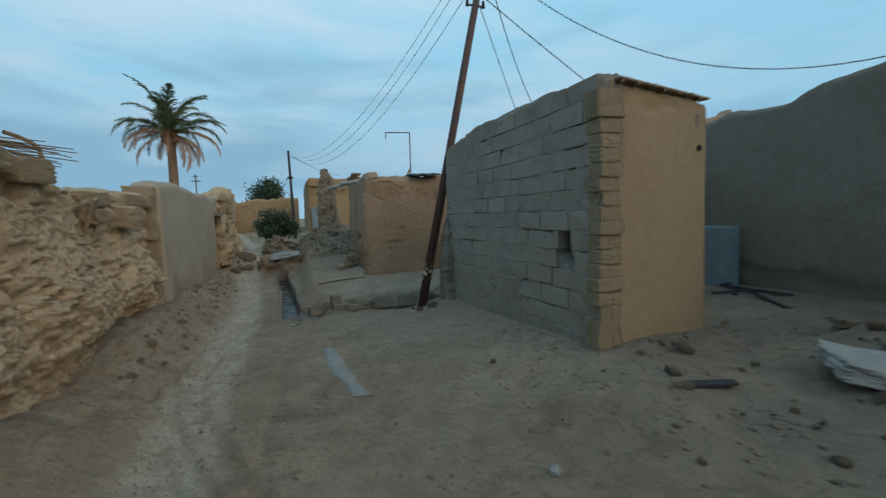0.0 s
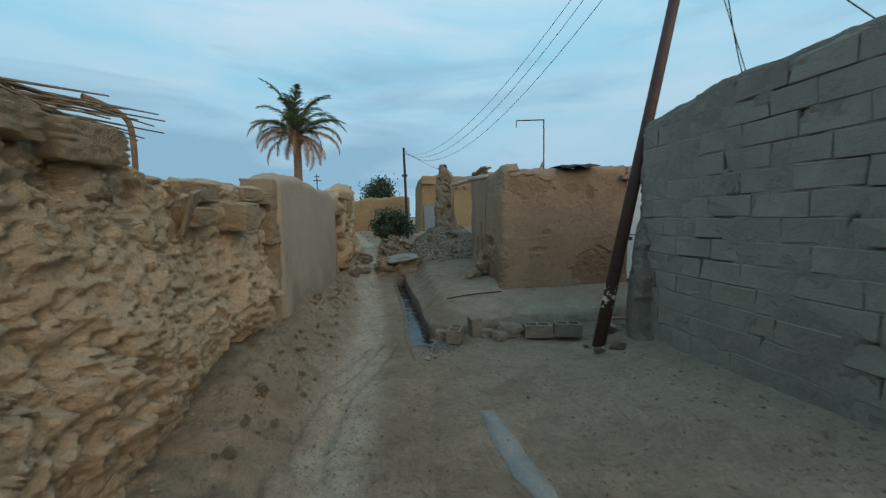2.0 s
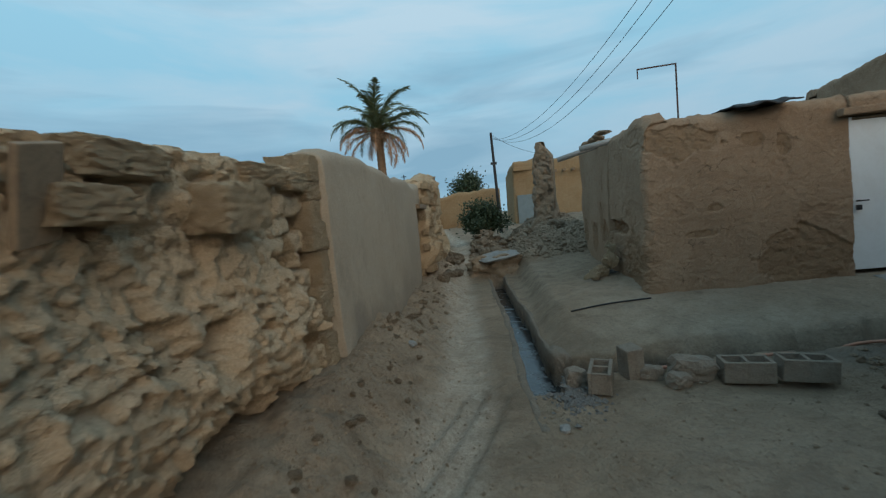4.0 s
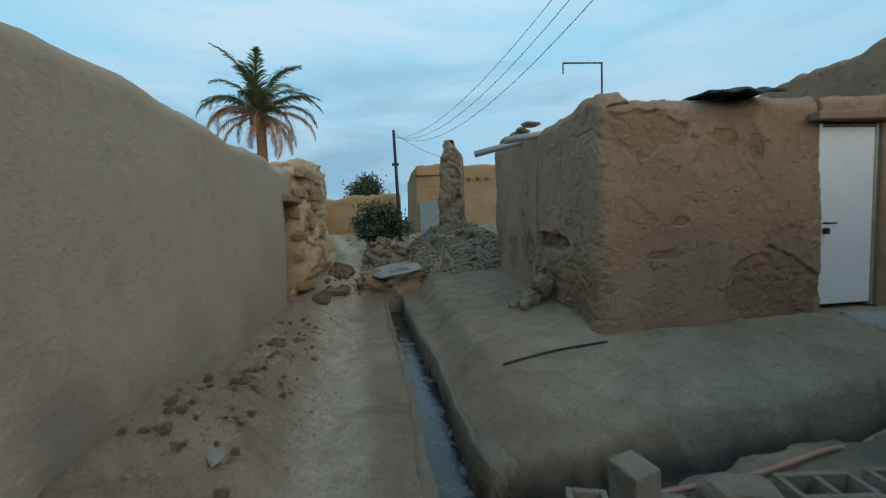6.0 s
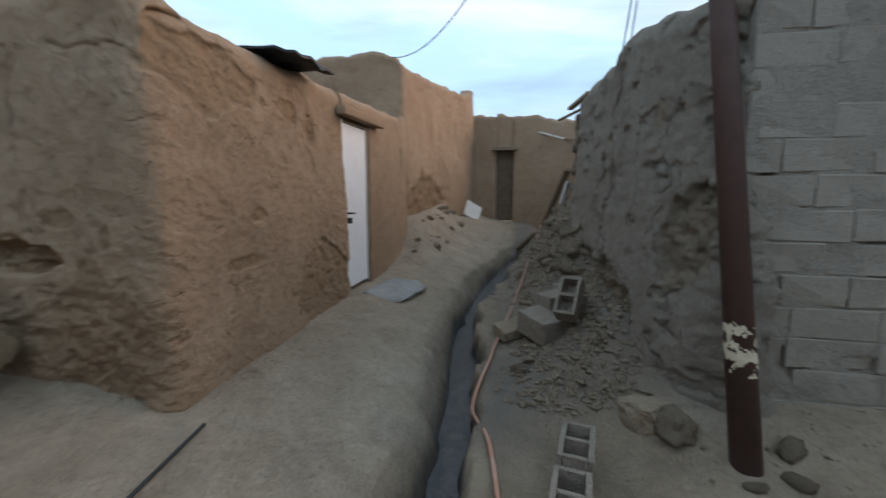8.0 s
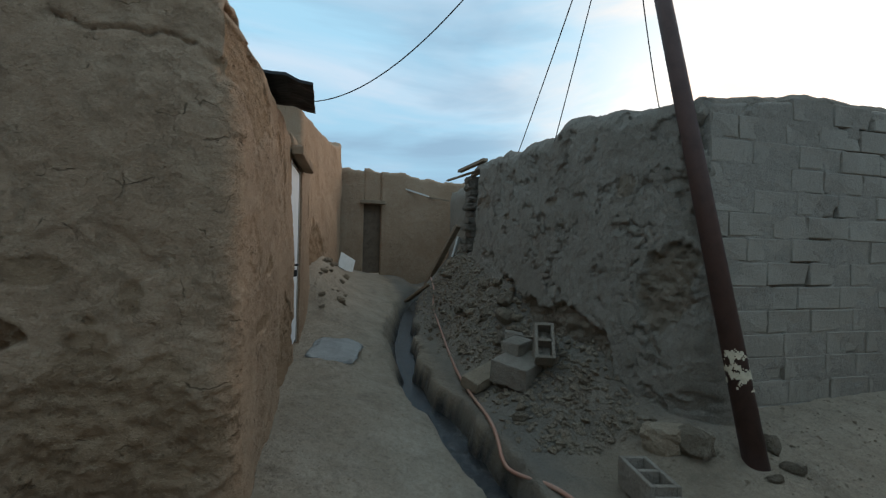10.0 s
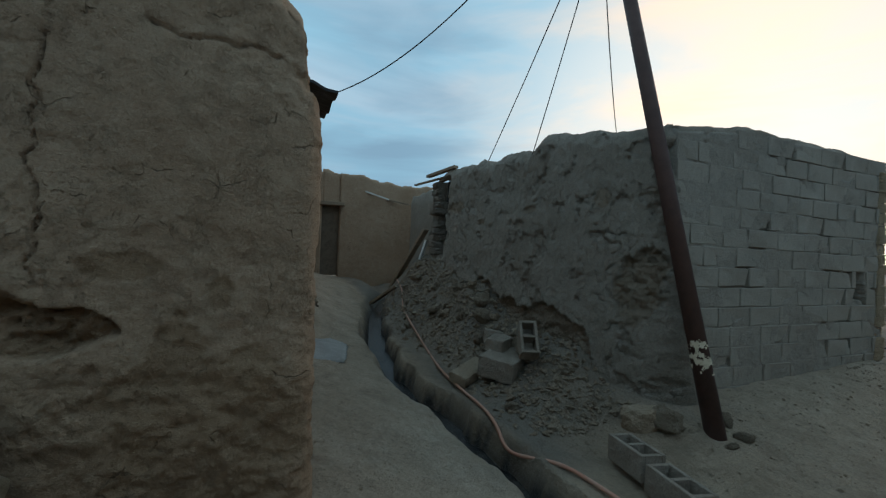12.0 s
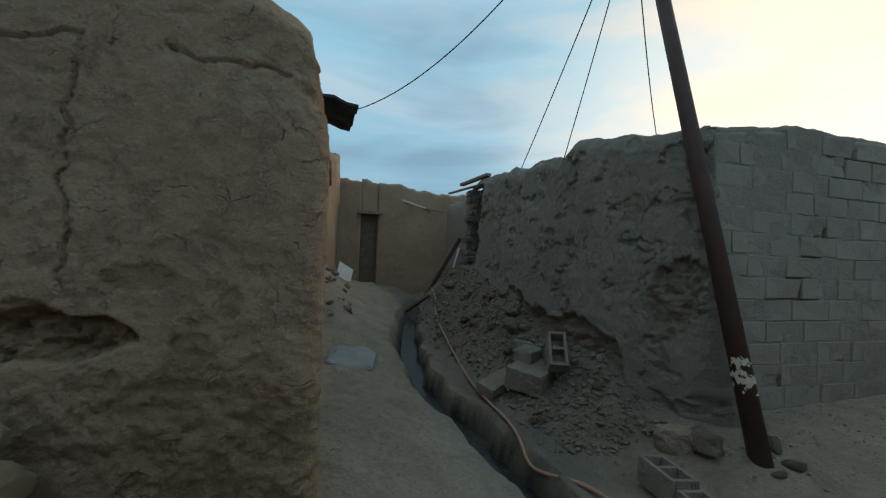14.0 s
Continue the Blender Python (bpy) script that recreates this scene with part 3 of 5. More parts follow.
    swing = np.interp(y, [2.6, 3.4, 4.2, 5.2, 6.2, 7.2, 8.2], [-0.62, -0.98, -1.3, -1.5, -1.42, -1.12, -0.86])
    for k in (0.0, 0.17, 0.42):
        track = np.exp(-((x - swing - k) / 0.05) ** 2) - 0.6 * np.exp(-((x - swing - k - 0.085) / 0.035) ** 2)
        z = z - 0.032 * track * (1 + 0.3 * np.sin(y * 41 + k)) * sstep(2.4, 3.0, y) * (1 - sstep(7.6, 8.4, y))
    return z


def water_level(x):
    return -0.60 + 0.56 * sstep(4.5, 13.0, x)


def ground_height(x, y):
    z = land(x, y)
    wob = 0.035 * fbm(x * 3, y * 3, 12, 3)
    d1 = np.abs(x - drain_x(y)) - 0.5 * wob * (y < 15)
    in1 = sstep(7.85, 8.0, y) * (1 - sstep(14.55, 14.65, y))
    z = z - (z + 0.68) * (1 - sstep(0.14, 0.175, d1)) * in1
    d2 = np.abs(y - drain_y(x)) + 2.0 * wob
    in2 = sstep(-0.2, 0.0, x) * (1 - sstep(10.5, 11.5, x))
    wide = 0.11 + 0.03 * np.sin(x * 2.1)
    bank = 0.07 + 0.20 * (y > drain_y(x)) * sstep(0.6, 1.6, x)
    z = z - np.maximum(0, z - water_level(x) + 0.07) * (1 - sstep(wide, wide + bank, d2)) * in2
    return z


gx, gy = spaced(-2.6, 9.0, 0.045, 1500), spaced(0.6, 18.0, 0.05, 1500)
GX, GY = np.meshgrid(gx, gy, indexing="ij")
GZ = ground_height(GX, GY)
gi = np.arange(GX.size).reshape(GX.shape)
ground = mesh_ob("ground", np.stack([GX, GY, GZ], -1).reshape(-1, 3), np.stack([gi[:-1, :-1], gi[1:, :-1], gi[1:, 1:], gi[:-1, 1:]], -1).reshape(-1, 4).tolist(), M_GROUND)
tagged(ground, "dusty packed-earth lane with ruts and rubble", "ground", kind="structure")
lane_x = np.interp(GY, [-4, 0, 5, 9, 14, 20, 34], [-0.7, -0.85, -0.95, -0.95, -1.35, -1.6, -3.9])
wv = 0.25 * fbm(GX * 1.3, GY * 1.3, 41, 4)
dust = 0.95 * np.exp(-((GX - lane_x + 0.25 * wv) / 0.30) ** 4)
dust = np.maximum(dust, 0.3 * sstep(0.4, 1.6, GX + wv) * sstep(8.7, 9.0, GY) * (1 - sstep(10.6, 11.5, GY)))
dust = np.maximum(dust, 0.25 * sstep(0.3, 1.6, GX + wv * 2) * (1 - sstep(6.5, 7.6, GY)) * (1 - sstep(2.8, 3.6, GX)) * sstep(1.6, 3.2, GY + 2 * wv))
dust = np.maximum(dust, (0.02 + 0.6 * wv) * sstep(0.6, 1.4, GX + wv) * sstep(6.6, 7.2, GY + wv) * (1 - sstep(8.1, 8.5, GY + wv)) * (1 - sstep(3.4, 4.4, GX)))
dust = np.maximum(dust, (0.32 + 0.6 * wv) * sstep(0.3, 0.9, GX + wv) * sstep(8.8, 9.2, GY + 0.4 * wv) * (1 - 0.5 * sstep(2.5, 5, GX)) * (1 - sstep(10.2, 10.5, GY)))
dust = np.maximum(dust, 0.25 * sstep(3.0, 6.0, GX) * np.exp(-((GY - 9.5 + wv) / 0.45) ** 2))
wet1 = (1 - sstep(0.15, 0.22, np.abs(GX - drain_x(GY)) + 0.03 * wv)) * sstep(7.7, 7.9, GY) * (1 - sstep(14.6, 14.8, GY))
wet2 = (1 - sstep(0.16, 0.30, np.abs(GY - drain_y(GX)) + 0.12 * wv)) * sstep(-0.3, -0.1, GX) * (1 - sstep(10, 12, GX))
# darker ground tone to the south-east and below the mud-coated wall
dark_ground = 0.75 * sstep(1.2, 3.2, GX + 2.5 * wv - 0.5 * (GY - 2.0)) * (1 - sstep(4.5, 6.5, GY + wv)) * (0.6 + 0.8 * wv)
dark_ground = np.maximum(dark_ground, (0.62 + 0.7 * wv) * sstep(1.9, 2.9, GX + wv) * sstep(6.6, 7.1, GY) * sstep(8.75, 8.45, GY + 0.3 * wv))
for key, val in (("dark_ground", np.clip(dark_ground, 0, 0.8)), ("dust", np.clip(dust + 0.2 * wv, 0, 0.9)), ("wet", np.maximum(wet1 * (1 - sstep(-0.56, -0.47, GZ + 0.1 * wv)), wet2 * (1 - sstep(0.08, 0.20, GZ + 0.12 * wv - water_level(GX)))))):
    layer = ground.data.attributes.new(key, "FLOAT", "POINT")
    layer.data.foreach_set("value", val.ravel().astype(np.float32))


def on_ground(x, y):
    return float(ground_height(np.array([float(x)]), np.array([float(y)]))[0])


def ribbon(name, line, width, zs, mat, label, kind="structure", category="water"):
    P = np.array(line, float)
    D = np.gradient(P, axis=0)
    D /= np.hypot(D[:, 0], D[:, 1])[:, None]
    N = np.stack([D[:, 1], -D[:, 0]], 1)
    V, F = [], []
    for k, (p, q) in enumerate(zip(P, N)):
        for w in (-1, 1):
            V.append((*(p + q * width * w), zs[k]))
        if k:
            F.append((2 * k - 2, 2 * k - 1, 2 * k + 1, 2 * k))
    return tagged(mesh_ob(name, V, F, mat), label, category, kind=kind)


ys = np.linspace(7.9, 14.65, 40)
ribbon("water_1", [(drain_x(y), y) for y in ys], 0.17, [-0.61] * 40, M_WATER, "dark standing water in the open drain")
xs = np.linspace(0.02, 11.0, 60)
ribbon("water_2", [(x, float(drain_y(x))) for x in xs], 0.15, [float(water_level(x)) - 0.004 for x in xs], M_SLUDGE, "black sludge water in the dug side drain")


# ---- walls ----
south_ruin = mud_wall("wall_ruin_south", [(-2.3, -7.0), (-2.1, 2.2)], [(0, 2.4), (0.6, 2.35), (1, 2.28)], M_RUIN, ruin_relief(10), thick=0.5, step=0.06, ragged=0.09, batter=0.1, seed=3, round_top=0.12)
tagged(south_ruin, "crumbling tan mud wall, eroded and pitted", "wall", kind="structure")
left_ruin = mud_wall("wall_ruin", [(-2.1, 2.2), (-2.02, 4.0), (-2.06, 6.6), (-2.10, 7.70)], [(0, 2.28), (0.2, 2.16), (0.33, 2.04), (0.45, 1.92), (0.54, 1.80), (0.8, 1.80), (0.97, 1.80), (0.975, 1.66), (1, 1.66)], M_RUIN, ruin_relief(11, 4.7), thick=0.5, step=0.02, ragged=0.05, batter=0.1, seed=4, round_top=0.06)
tagged(left_ruin, "crumbling tan mud wall, eroded, with adobe courses showing", "wall", kind="structure")
smooth_coat = plaster_relief(5, 0.35)


def damp_foot(S, Z, P):
    r = smooth_coat(S, Z, P)
    n1 = fbm(S * 1.6, Z * 1.6, 301, 5, 0.6)
    damp = 0.55 * sstep(0.55, 0.1, Z + 0.25 * n1) + 0.5 * sstep(0.9, 0.5, np.hypot((S - 0.55) / 0.5, (Z - 0.35) / 0.3) + 0.3 * n1)
    scrape = fbm(S * 7 + Z * 2.5, Z * 1.3 - S * 0.4, 303, 4, 0.6)
    mark = sstep(0.62, 0.75, scrape) * sstep(0.1, 0.3, fbm(S * 0.9, Z * 0.9, 304, 3))
    # thin hair cracks
    for k, (sa, za, zb) in enumerate(((1.1, 1.0, 1.75), (2.2, 0.5, 1.2), (3.3, 1.1, 1.9))):
        line = sa + 0.10 * vnoise(Z * 4, Z * 0 + k, 310 + k) + 0.03 * vnoise(Z * 15, Z * 0 + k, 315 + k)
        r = r - 0.012 * np.exp(-(((S - line) / 0.012) ** 2)) * sstep(za, za + 0.05, Z) * (1 - sstep(zb, zb + 0.05, Z)) * (vnoise(Z * 6, Z * 0 + k, 318) > -0.3)
    damp_foot.mask = np.clip(damp + 0.35 * mark, 0, 1)
    return r - 0.006 * mark + 0.02 * sstep(0.35, 0.1, Z) * n1


plaster_wall = mud_wall("wall_plaster", [(-1.98, 7.72), (-1.98, 12.45)], [(0, 1.99), (0.05, 2.07), (0.3, 2.13), (0.45, 2.08), (0.6, 2.03), (0.8, 2.08), (1, 2.0)], M_PLASTER, damp_foot, thick=0.42, ragged=0.02, batter=0.03, seed=7, round_top=0.09)
tagged(plaster_wall, "smooth grey-brown plastered mud wall beside the lane", "wall", kind="structure")
lintel_wall = mud_wall("wall_over_doorway", [(-2.0, 12.45), (-2.0, 13.25)], [(0, 2.0), (1, 2.1)], M_PLASTER, plaster_relief(6, 0.3), base=1.62, thick=0.42, ragged=0.02, batter=0.0, seed=8)
tagged(lintel_wall, "mud wall over the narrow doorway", "wall", kind="structure")
brick_wall = mud_wall("wall_brick_ruin", [(-1.95, 13.25), (-1.85, 15.5), (-2.05, 17.0)], [(0, 2.2), (0.5, 2.45), (0.75, 2.3), (0.9, 2.05), (1, 1.8)], M_ADOBE, ruin_relief(23), thick=0.45, step=0.045, ragged=0.08, batter=0.1, seed=9)
tagged(brick_wall, "orange-tan ruined adobe wall beyond the doorway", "wall", kind="structure")
far_left = mud_wall("wall_far_lane", [(-2.4, 17.0), (-3.6, 26.0), (-5.2, 34.0)], [(0, 1.5), (0.3, 1.2), (1, 2.2)], M_FARMUD, ruin_relief(29), thick=0.45, step=0.12, ragged=0.12, seed=10)
tagged(far_left, "low broken mud wall along the far lane", "wall", kind="structure")
far_wall = mud_wall("wall_far_end", [(-6.5, 34.3), (-3.9, 34.0), (0.5, 34.0)], [(0, 2.9), (0.35, 2.7), (0.6, 3.0), (1, 3.0)], M_FARMUD, plaster_relief(31, 1.2), thick=0.4, step=0.12, ragged=0.1, seed=12)
tagged(far_wall, "distant tan mud wall across the lane", "wall", kind="structure")

# house at the corner
house = thing("mud_house", label="brown straw-mud house with a white steel door", category="house")
w_fallen = [(2.75, 0.6, 0.35, 0.4, 0.07), (2.3, 1.0, 0.12, 0.3, 0.04), (0.3, 0.5, 0.3, 0.4, 0.05), (1.6, 0.6, 0.3, 0.35, 0.04), (2.55, 1.75, 0.04, 0.3, 0.03)]
near_fallen = [(0.15, 0.45, 0.22, 0.4, 0.08), (0.45, 0.87, 0.72, 0.13, 0.15), (2.45, 2.04, 0.5, 0.22, 0.035), (4.1, 0.3, 0.72, 0.42, 0.03), (3.85, 1.9, 0.10, 0.16, 0.03), (3.45, 2.0, 0.14, 0.10, 0.025), (2.9, 1.1, 0.1, 0.05, 0.02), (1.5, 0.35, 0.4, 0.5, 0.02), (2.7, 0.75, 0.25, 0.05, 0.02), (1.25, 1.12, 0.16, 0.05, 0.016), (1.62, 1.0, 0.05, 0.09, 0.02), (0.75, 0.9, 0.3, 0.12, 0.05)]
coat = plaster_relief(51, 0.8, near_fallen)


def corner_relief(S, Z, P):
    r = coat(S, Z, P)
    corner_relief.mask = np.maximum(coat.mask, 0.5 * sstep(0.85, 0.6, Z) * sstep(2.2, 1.9, S))
    calm = 1 - 0.6 * sstep(1.95, 2.2, S)
    # the top of the corner is worn back, the foot is rough
    r = r - 0.07 * sstep(1.7, 2.3, Z) * np.exp(-((S - 1.9) / 0.5) ** 2)
    low = sstep(0.85, 0.6, Z) * sstep(2.2, 1.9, S)
    c, v = cells(S * 13 + 0.6 * fbm(S * 4, Z * 4, 76), Z * 19, 77)
    r = r + low * (0.012 + 0.012 * (0.5 - c) * v + 0.013 * fbm(S * 9 + 0.8 * fbm(S * 3, Z * 3, 82), Z * 11, 78, 5, 0.7))
    r = r + 0.005 * calm * fbm(S * 13, Z * 13, 79, 4, 0.7)
    straw = fbm(S * 24 + Z * 9, Z * 26 - S * 7, 80, 3, 0.7)
    r = r + 0.005 * calm * straw * sstep(0.0, 0.4, fbm(S * 1.5, Z * 1.5, 81, 3))
    # shrinkage cracks
    for k, (sa, za, zb, w) in enumerate(((0.92, 1.0, 2.02, 0.006),)):
        line = sa + 0.07 * vnoise(Z * 5, Z * 0 + k, 90 + k) + 0.025 * vnoise(Z * 17, Z * 0 + k, 95 + k)
        gap = np.where(vnoise(Z * 4.3, Z * 0 + 3.3 * k, 99) > -0.55, 1.0, 0.0)
        r = r - 0.032 * gap * np.exp(-(((S - line) / w) ** 2)) * sstep(za - 0.03, za, Z) * (1 - sstep(zb, zb + 0.03, Z))
    for k, (sa, sb, zc) in enumerate(((0.2, 0.95, 2.12), (0.9, 1.85, 2.16))):
        line = zc + 0.06 * vnoise(S * 5, S * 0 + k, 70 + k) + 0.02 * vnoise(S * 19, S * 0 + k, 74 + k)
        r = r - 0.028 * np.exp(-(((Z - line) / 0.008) ** 2)) * (vnoise(S * 3.7, S * 0 + 5, 61 + k) > -0.2) * sstep(sa, sa + 0.05, S) * (1 - sstep(sb - 0.05, sb, S))
    return r


mud_wall("wall", [(2.0, 15.4), (1.80, 12.3)], [(0, 2.75), (0.3, 2.74), (0.75, 2.6), (1, 2.50)], M_MUD, plaster_relief(50, 1.0, w_fallen), house, step=0.035, ragged=0.03, batter=0.09, thick=0.42, seed=20, round_top=0.16)
mud_wall("wall", [(1.80, 12.3), (1.685, 10.31), (4.44, 10.42)], [(0, 2.50), (0.2, 2.50), (0.30, 2.55), (0.35, 2.52), (0.385, 2.44), (0.41, 2.33), (0.43, 2.33), (0.47, 2.38), (0.55, 2.42), (1, 2.46)], M_MUD, corner_relief, house, step=0.0125, radius=0.10, ragged=0.03, batter=0.07, thick=0.42, seed=21, round_top=0.16)
mud_wall("wall", [(5.26, 10.42), (7.38, 10.5)], [(0, 2.5), (1, 2.62)], M_MUD, plaster_relief(57, 0.6), house, step=0.04, ragged=0.02, batter=0.04, thick=0.42, seed=22)
mud_wall("wall", [(4.44, 10.42), (5.26, 10.42)], [(0, 2.46), (1, 2.5)], M_MUD, plaster_relief(58, 0.4), house, base=2.17, step=0.04, ragged=0.02, batter=0.0, thick=0.42, seed=23)
mud_wall("wall", [(7.38, 10.5), (7.3, 15.5)], [(0, 2.6), (1, 2.6)], M_MUD, plaster_relief(59, 0.5), house, step=0.15, seed=24)
mud_wall("wall", [(7.3, 15.5), (2.0, 15.4)], [(0, 2.6), (1, 2.75)], M_MUD, plaster_relief(60, 0.5), house, step=0.15, seed=25)
bm = bmesh.new()
box_bm(bm, (5.3, 4.7, 0.16), (4.7, 13.0, 2.27), 0.03)
part("roof", bm, M_MUD, house, "flat mud roof")

# taller house behind it
tall = thing("tall_mud_house", label="taller mud house with a sloping parapet", category="house")
mud_wall("wall", [(8.2, 16.5), (7.9, 10.7), (14.3, 10.15)], [(0, 3.75), (0.3, 3.95), (0.42, 4.1), (0.5, 3.85), (0.62, 3.9), (0.8, 4.2), (0.97, 4.4), (1, 4.75)], M_MUD, plaster_relief(71, 1.2, [(7.0, 0.9, 1.6, 0.7, 0.1)]), tall, step=0.06, ragged=0.06, batter=0.12, thick=0.45, seed=31, base=-0.5)
bm = bmesh.new()
box_bm(bm, (6.0, 5.6, 0.2), (11.2, 13.6, 3.5), 0.03)
part("roof", bm, M_MUD, tall, "flat mud roof")
mud_wall("wall", [(14.2, 10.7), (14.2, 16.5)], [(0, 3.7), (1, 3.7)], M_MUD, plaster_relief(72, 0.6), tall, step=0.2, seed=32)
mud_wall("wall", [(14.2, 16.5), (8.2, 16.5)], [(0, 3.7), (1, 3.75)], M_MUD, plaster_relief(73, 0.6), tall, step=0.2, seed=33)

# wall across the end of the side lane, with a dark doorway
end_wall_n = mud_wall("wall_lane_end", [(14.5, 10.5), (14.5, 9.32)], [(0, 3.95), (1, 3.9)], M_MUD, plaster_relief(81, 0.8), step=0.07, ragged=0.06, seed=35, thick=0.5)
tagged(end_wall_n, "brown mud wall closing the side lane", "wall", kind="structure")
end_wall_s = mud_wall("wall_lane_end_south", [(14.5, 8.72), (14.5, 3.0)], [(0, 3.85), (0.4, 3.6), (0.5, 3.7), (1, 3.6)], M_MUD, plaster_relief(82, 0.9), step=0.06, ragged=0.08, seed=36, thick=0.5)
tagged(end_wall_s, "brown mud wall closing the side lane", "wall", kind="structure")
end_lintel = mud_wall("wall_lane_end_lintel", [(14.5, 9.32), (14.5, 8.72)], [(0, 3.9), (1, 3.85)], M_MUD, plaster_relief(83, 0.5), base=2.78, step=0.07, seed=37, thick=0.5, batter=0.0)
tagged(end_lintel, "brown mud wall above the dark doorway", "wall", kind="structure")
box_thing("door_2", (0.05, 0.66, 2.5), pose(14.72, 9.02, 1.52), M_OLDDOOR, 0.008, "dark weathered door set in the mud wall", "door", kind="structure")

# hut of concrete blocks, with a mud-coated north side
hut = thing("block_hut", label="hut of grey concrete blocks with a plastered front", category="hut")
north_coat = plaster_relief(91, 0.8, [(1.15, 2.1, 0.5, 0.10, 0.05), (2.2, 1.75, 0.15, 0.07, 0.04), (5.3, 0.95, 0.24, 0.42, 0.10), (4.85, 1.9, 0.10, 0.1, 0.03), (3.6, 1.85, 0.16, 0.05, 0.03)])


def north_relief(S, Z, P):
    r = north_coat(S, Z, P)
    # low down the coat has broken away along a ragged line, and rubble shows
    line = 1.0 - 0.10 * S - 0.75 * sstep(4.75, 5.05, S) + 0.10 * vnoise(S * 1.6, S * 0, 93) + 0.07 * vnoise(S * 5, S * 0, 94) + 0.03 * vnoise(S * 14, S * 0, 95)
    low = sstep(0.0, 0.025, line - Z)
    north_relief.mask = np.maximum(low, north_coat.mask)
    wx, wz = S + 0.08 * fbm(S * 4, Z * 4, 96, 3), Z + 0.08 * fbm(S * 4, Z * 4, 97, 3)
    c, v = cells(wx * 6, wz * 8, 98)
    d, w = cells(wx * 15, wz * 18, 99)
    r = r - low * (0.10 - 0.09 * (0.55 - c) * (0.4 + v) - 0.03 * (0.5 - d) - 0.02 * fbm(S * 9, Z * 9, 100, 4, 0.65))
    r = r + (1 - low) * 0.02 * np.exp(-((Z - line) / 0.12) ** 2)
    crack = np.abs(fbm(S * 1.9, Z * 1.9, 101, 4, 0.55))
    r = r - 0.03 * (1 - sstep(0.0, 0.03, crack)) * sstep(0.0, 0.3, fbm(S * 0.8, Z * 0.8, 102, 2))
    # small chips and holes in the coat
    chip = fbm(S * 4.6, Z * 5.4, 106, 5, 0.6)
    r = r - (1 - low) * (0.008 * sstep(0.54, 0.58, chip) + 0.03 * sstep(0.78, 0.83, chip)) + (1 - low) * 0.012 * fbm(S * 2.3, Z * 2.3, 107, 3)
    # the far end has fallen in
    r = r - 0.36 * (1 - sstep(-0.02, 0.02, S - 0.50 - 0.08 * fbm(Z * 3.7, S * 0 + 1, 105, 4, 0.65))) * sstep(2.85, 2.75, Z)
    # past the corner the coat laps over the blocks, wider at the foot
    edge = NORTH_CORNER - 0.02 + 0.36 * sstep(2.3, 0.0, Z) + 0.08 * fbm(Z * 3.1, S * 0 + 2, 104, 4, 0.6)
    return r + 0.008 * fbm(S * 11, Z * 11, 103, 4, 0.65) - 0.40 * sstep(-0.01, 0.03, S - edge) - 0.05 * sstep(-0.15, 0.0, S - edge)


NORTH = [(8.1, 7.30), (6.3, 7.38), (4.2, 7.36), (3.3, 7.25), (2.56, 6.98), (2.57, 6.1)]
NORTH_L = float(resample(NORTH, 0.02, 0.15)[2][-1])
NORTH_CORNER = NORTH_L - 0.86
mud_wall("north_wall", NORTH, [(q / NORTH_L, h) for q, h in ((0, 3.05), (0.6, 2.98), (1.6, 2.86), (3.1, 2.7), (3.5, 2.62), (3.75, 2.78), (4.6, 2.72), (5.1, 2.62), (5.6, 2.62), (6.5, 2.55))], M_GREYMUD, north_relief, hut, "grey mud-coated wall, its coat fallen low down", step=0.02, ragged=0.05, batter=0.16, thick=0.4, seed=41, round_top=0.2)
mud_wall("front_wall", [(2.80, 3.09), (4.45, 3.45)], [(0, 2.60), (1, 2.58)], M_HUTFACE, plaster_relief(95, 0.35, [(0.05, 1.9, 0.12, 0.8, 0.03), (0.5, 2.5, 0.6, 0.16, 0.03)]), hut, "sandy plastered front wall", step=0.035, ragged=0.02, batter=0.02, thick=0.3, seed=43, round_top=0.04)
mud_wall("east_wall", [(4.45, 3.45), (4.45, 6.9)], [(0, 2.58), (1, 2.6)], M_HUTFACE, plaster_relief(96, 0.4), hut, step=0.12, seed=44, thick=0.3)
bm = bmesh.new()
box_bm(bm, (1.5, 3.4, 0.14), (3.55, 5.1, 2.36), 0.03)
part("roof", bm, M_GREYMUD, hut, "flat mud roof")
# core of the block wall, behind the blocks
A, B = Vector((2.67, 3.12, 0)), Vector((2.60, 6.93, 0))
along = (A - B).normalized()
WALL_L = (B - A).length
wall_m = Matrix.Translation(B) @ Matrix((along, Vector((0, 0, 1)).cross(along), (0, 0, 1))).transposed().to_4x4()

# long grey building to the east of the hut
grey_building = thing("grey_building", label="long grey mud building with a sloping parapet", category="building")
mud_wall("wall", [(7.7, 6.6), (7.6, 4.0), (7.75, -6.0)], [(0, 2.95), (0.08, 3.1), (0.17, 3.05), (0.2, 3.2), (0.26, 3.3), (1, 3.6)], M_GREYMUD, plaster_relief(101, 0.6, [(2.0, 0.1, 3.0, 0.25, 0.05)]), grey_building, step=0.07, ragged=0.03, batter=0.06, thick=0.5, seed=51)
bm = bmesh.new()
box_bm(bm, (5.0, 12.4, 0.2), (10.4, 0.3, 2.8), 0.03)
part("roof", bm, M_GREYMUD, grey_building, "flat mud roof")
mud_wall("wall", [(7.75, -6.0), (13.0, -6.0), (13.0, 6.6), (7.7, 6.6)], [(0, 3.2), (1, 2.95)], M_GREYMUD, plaster_relief(102, 0.6), grey_building, step=0.25, seed=52)

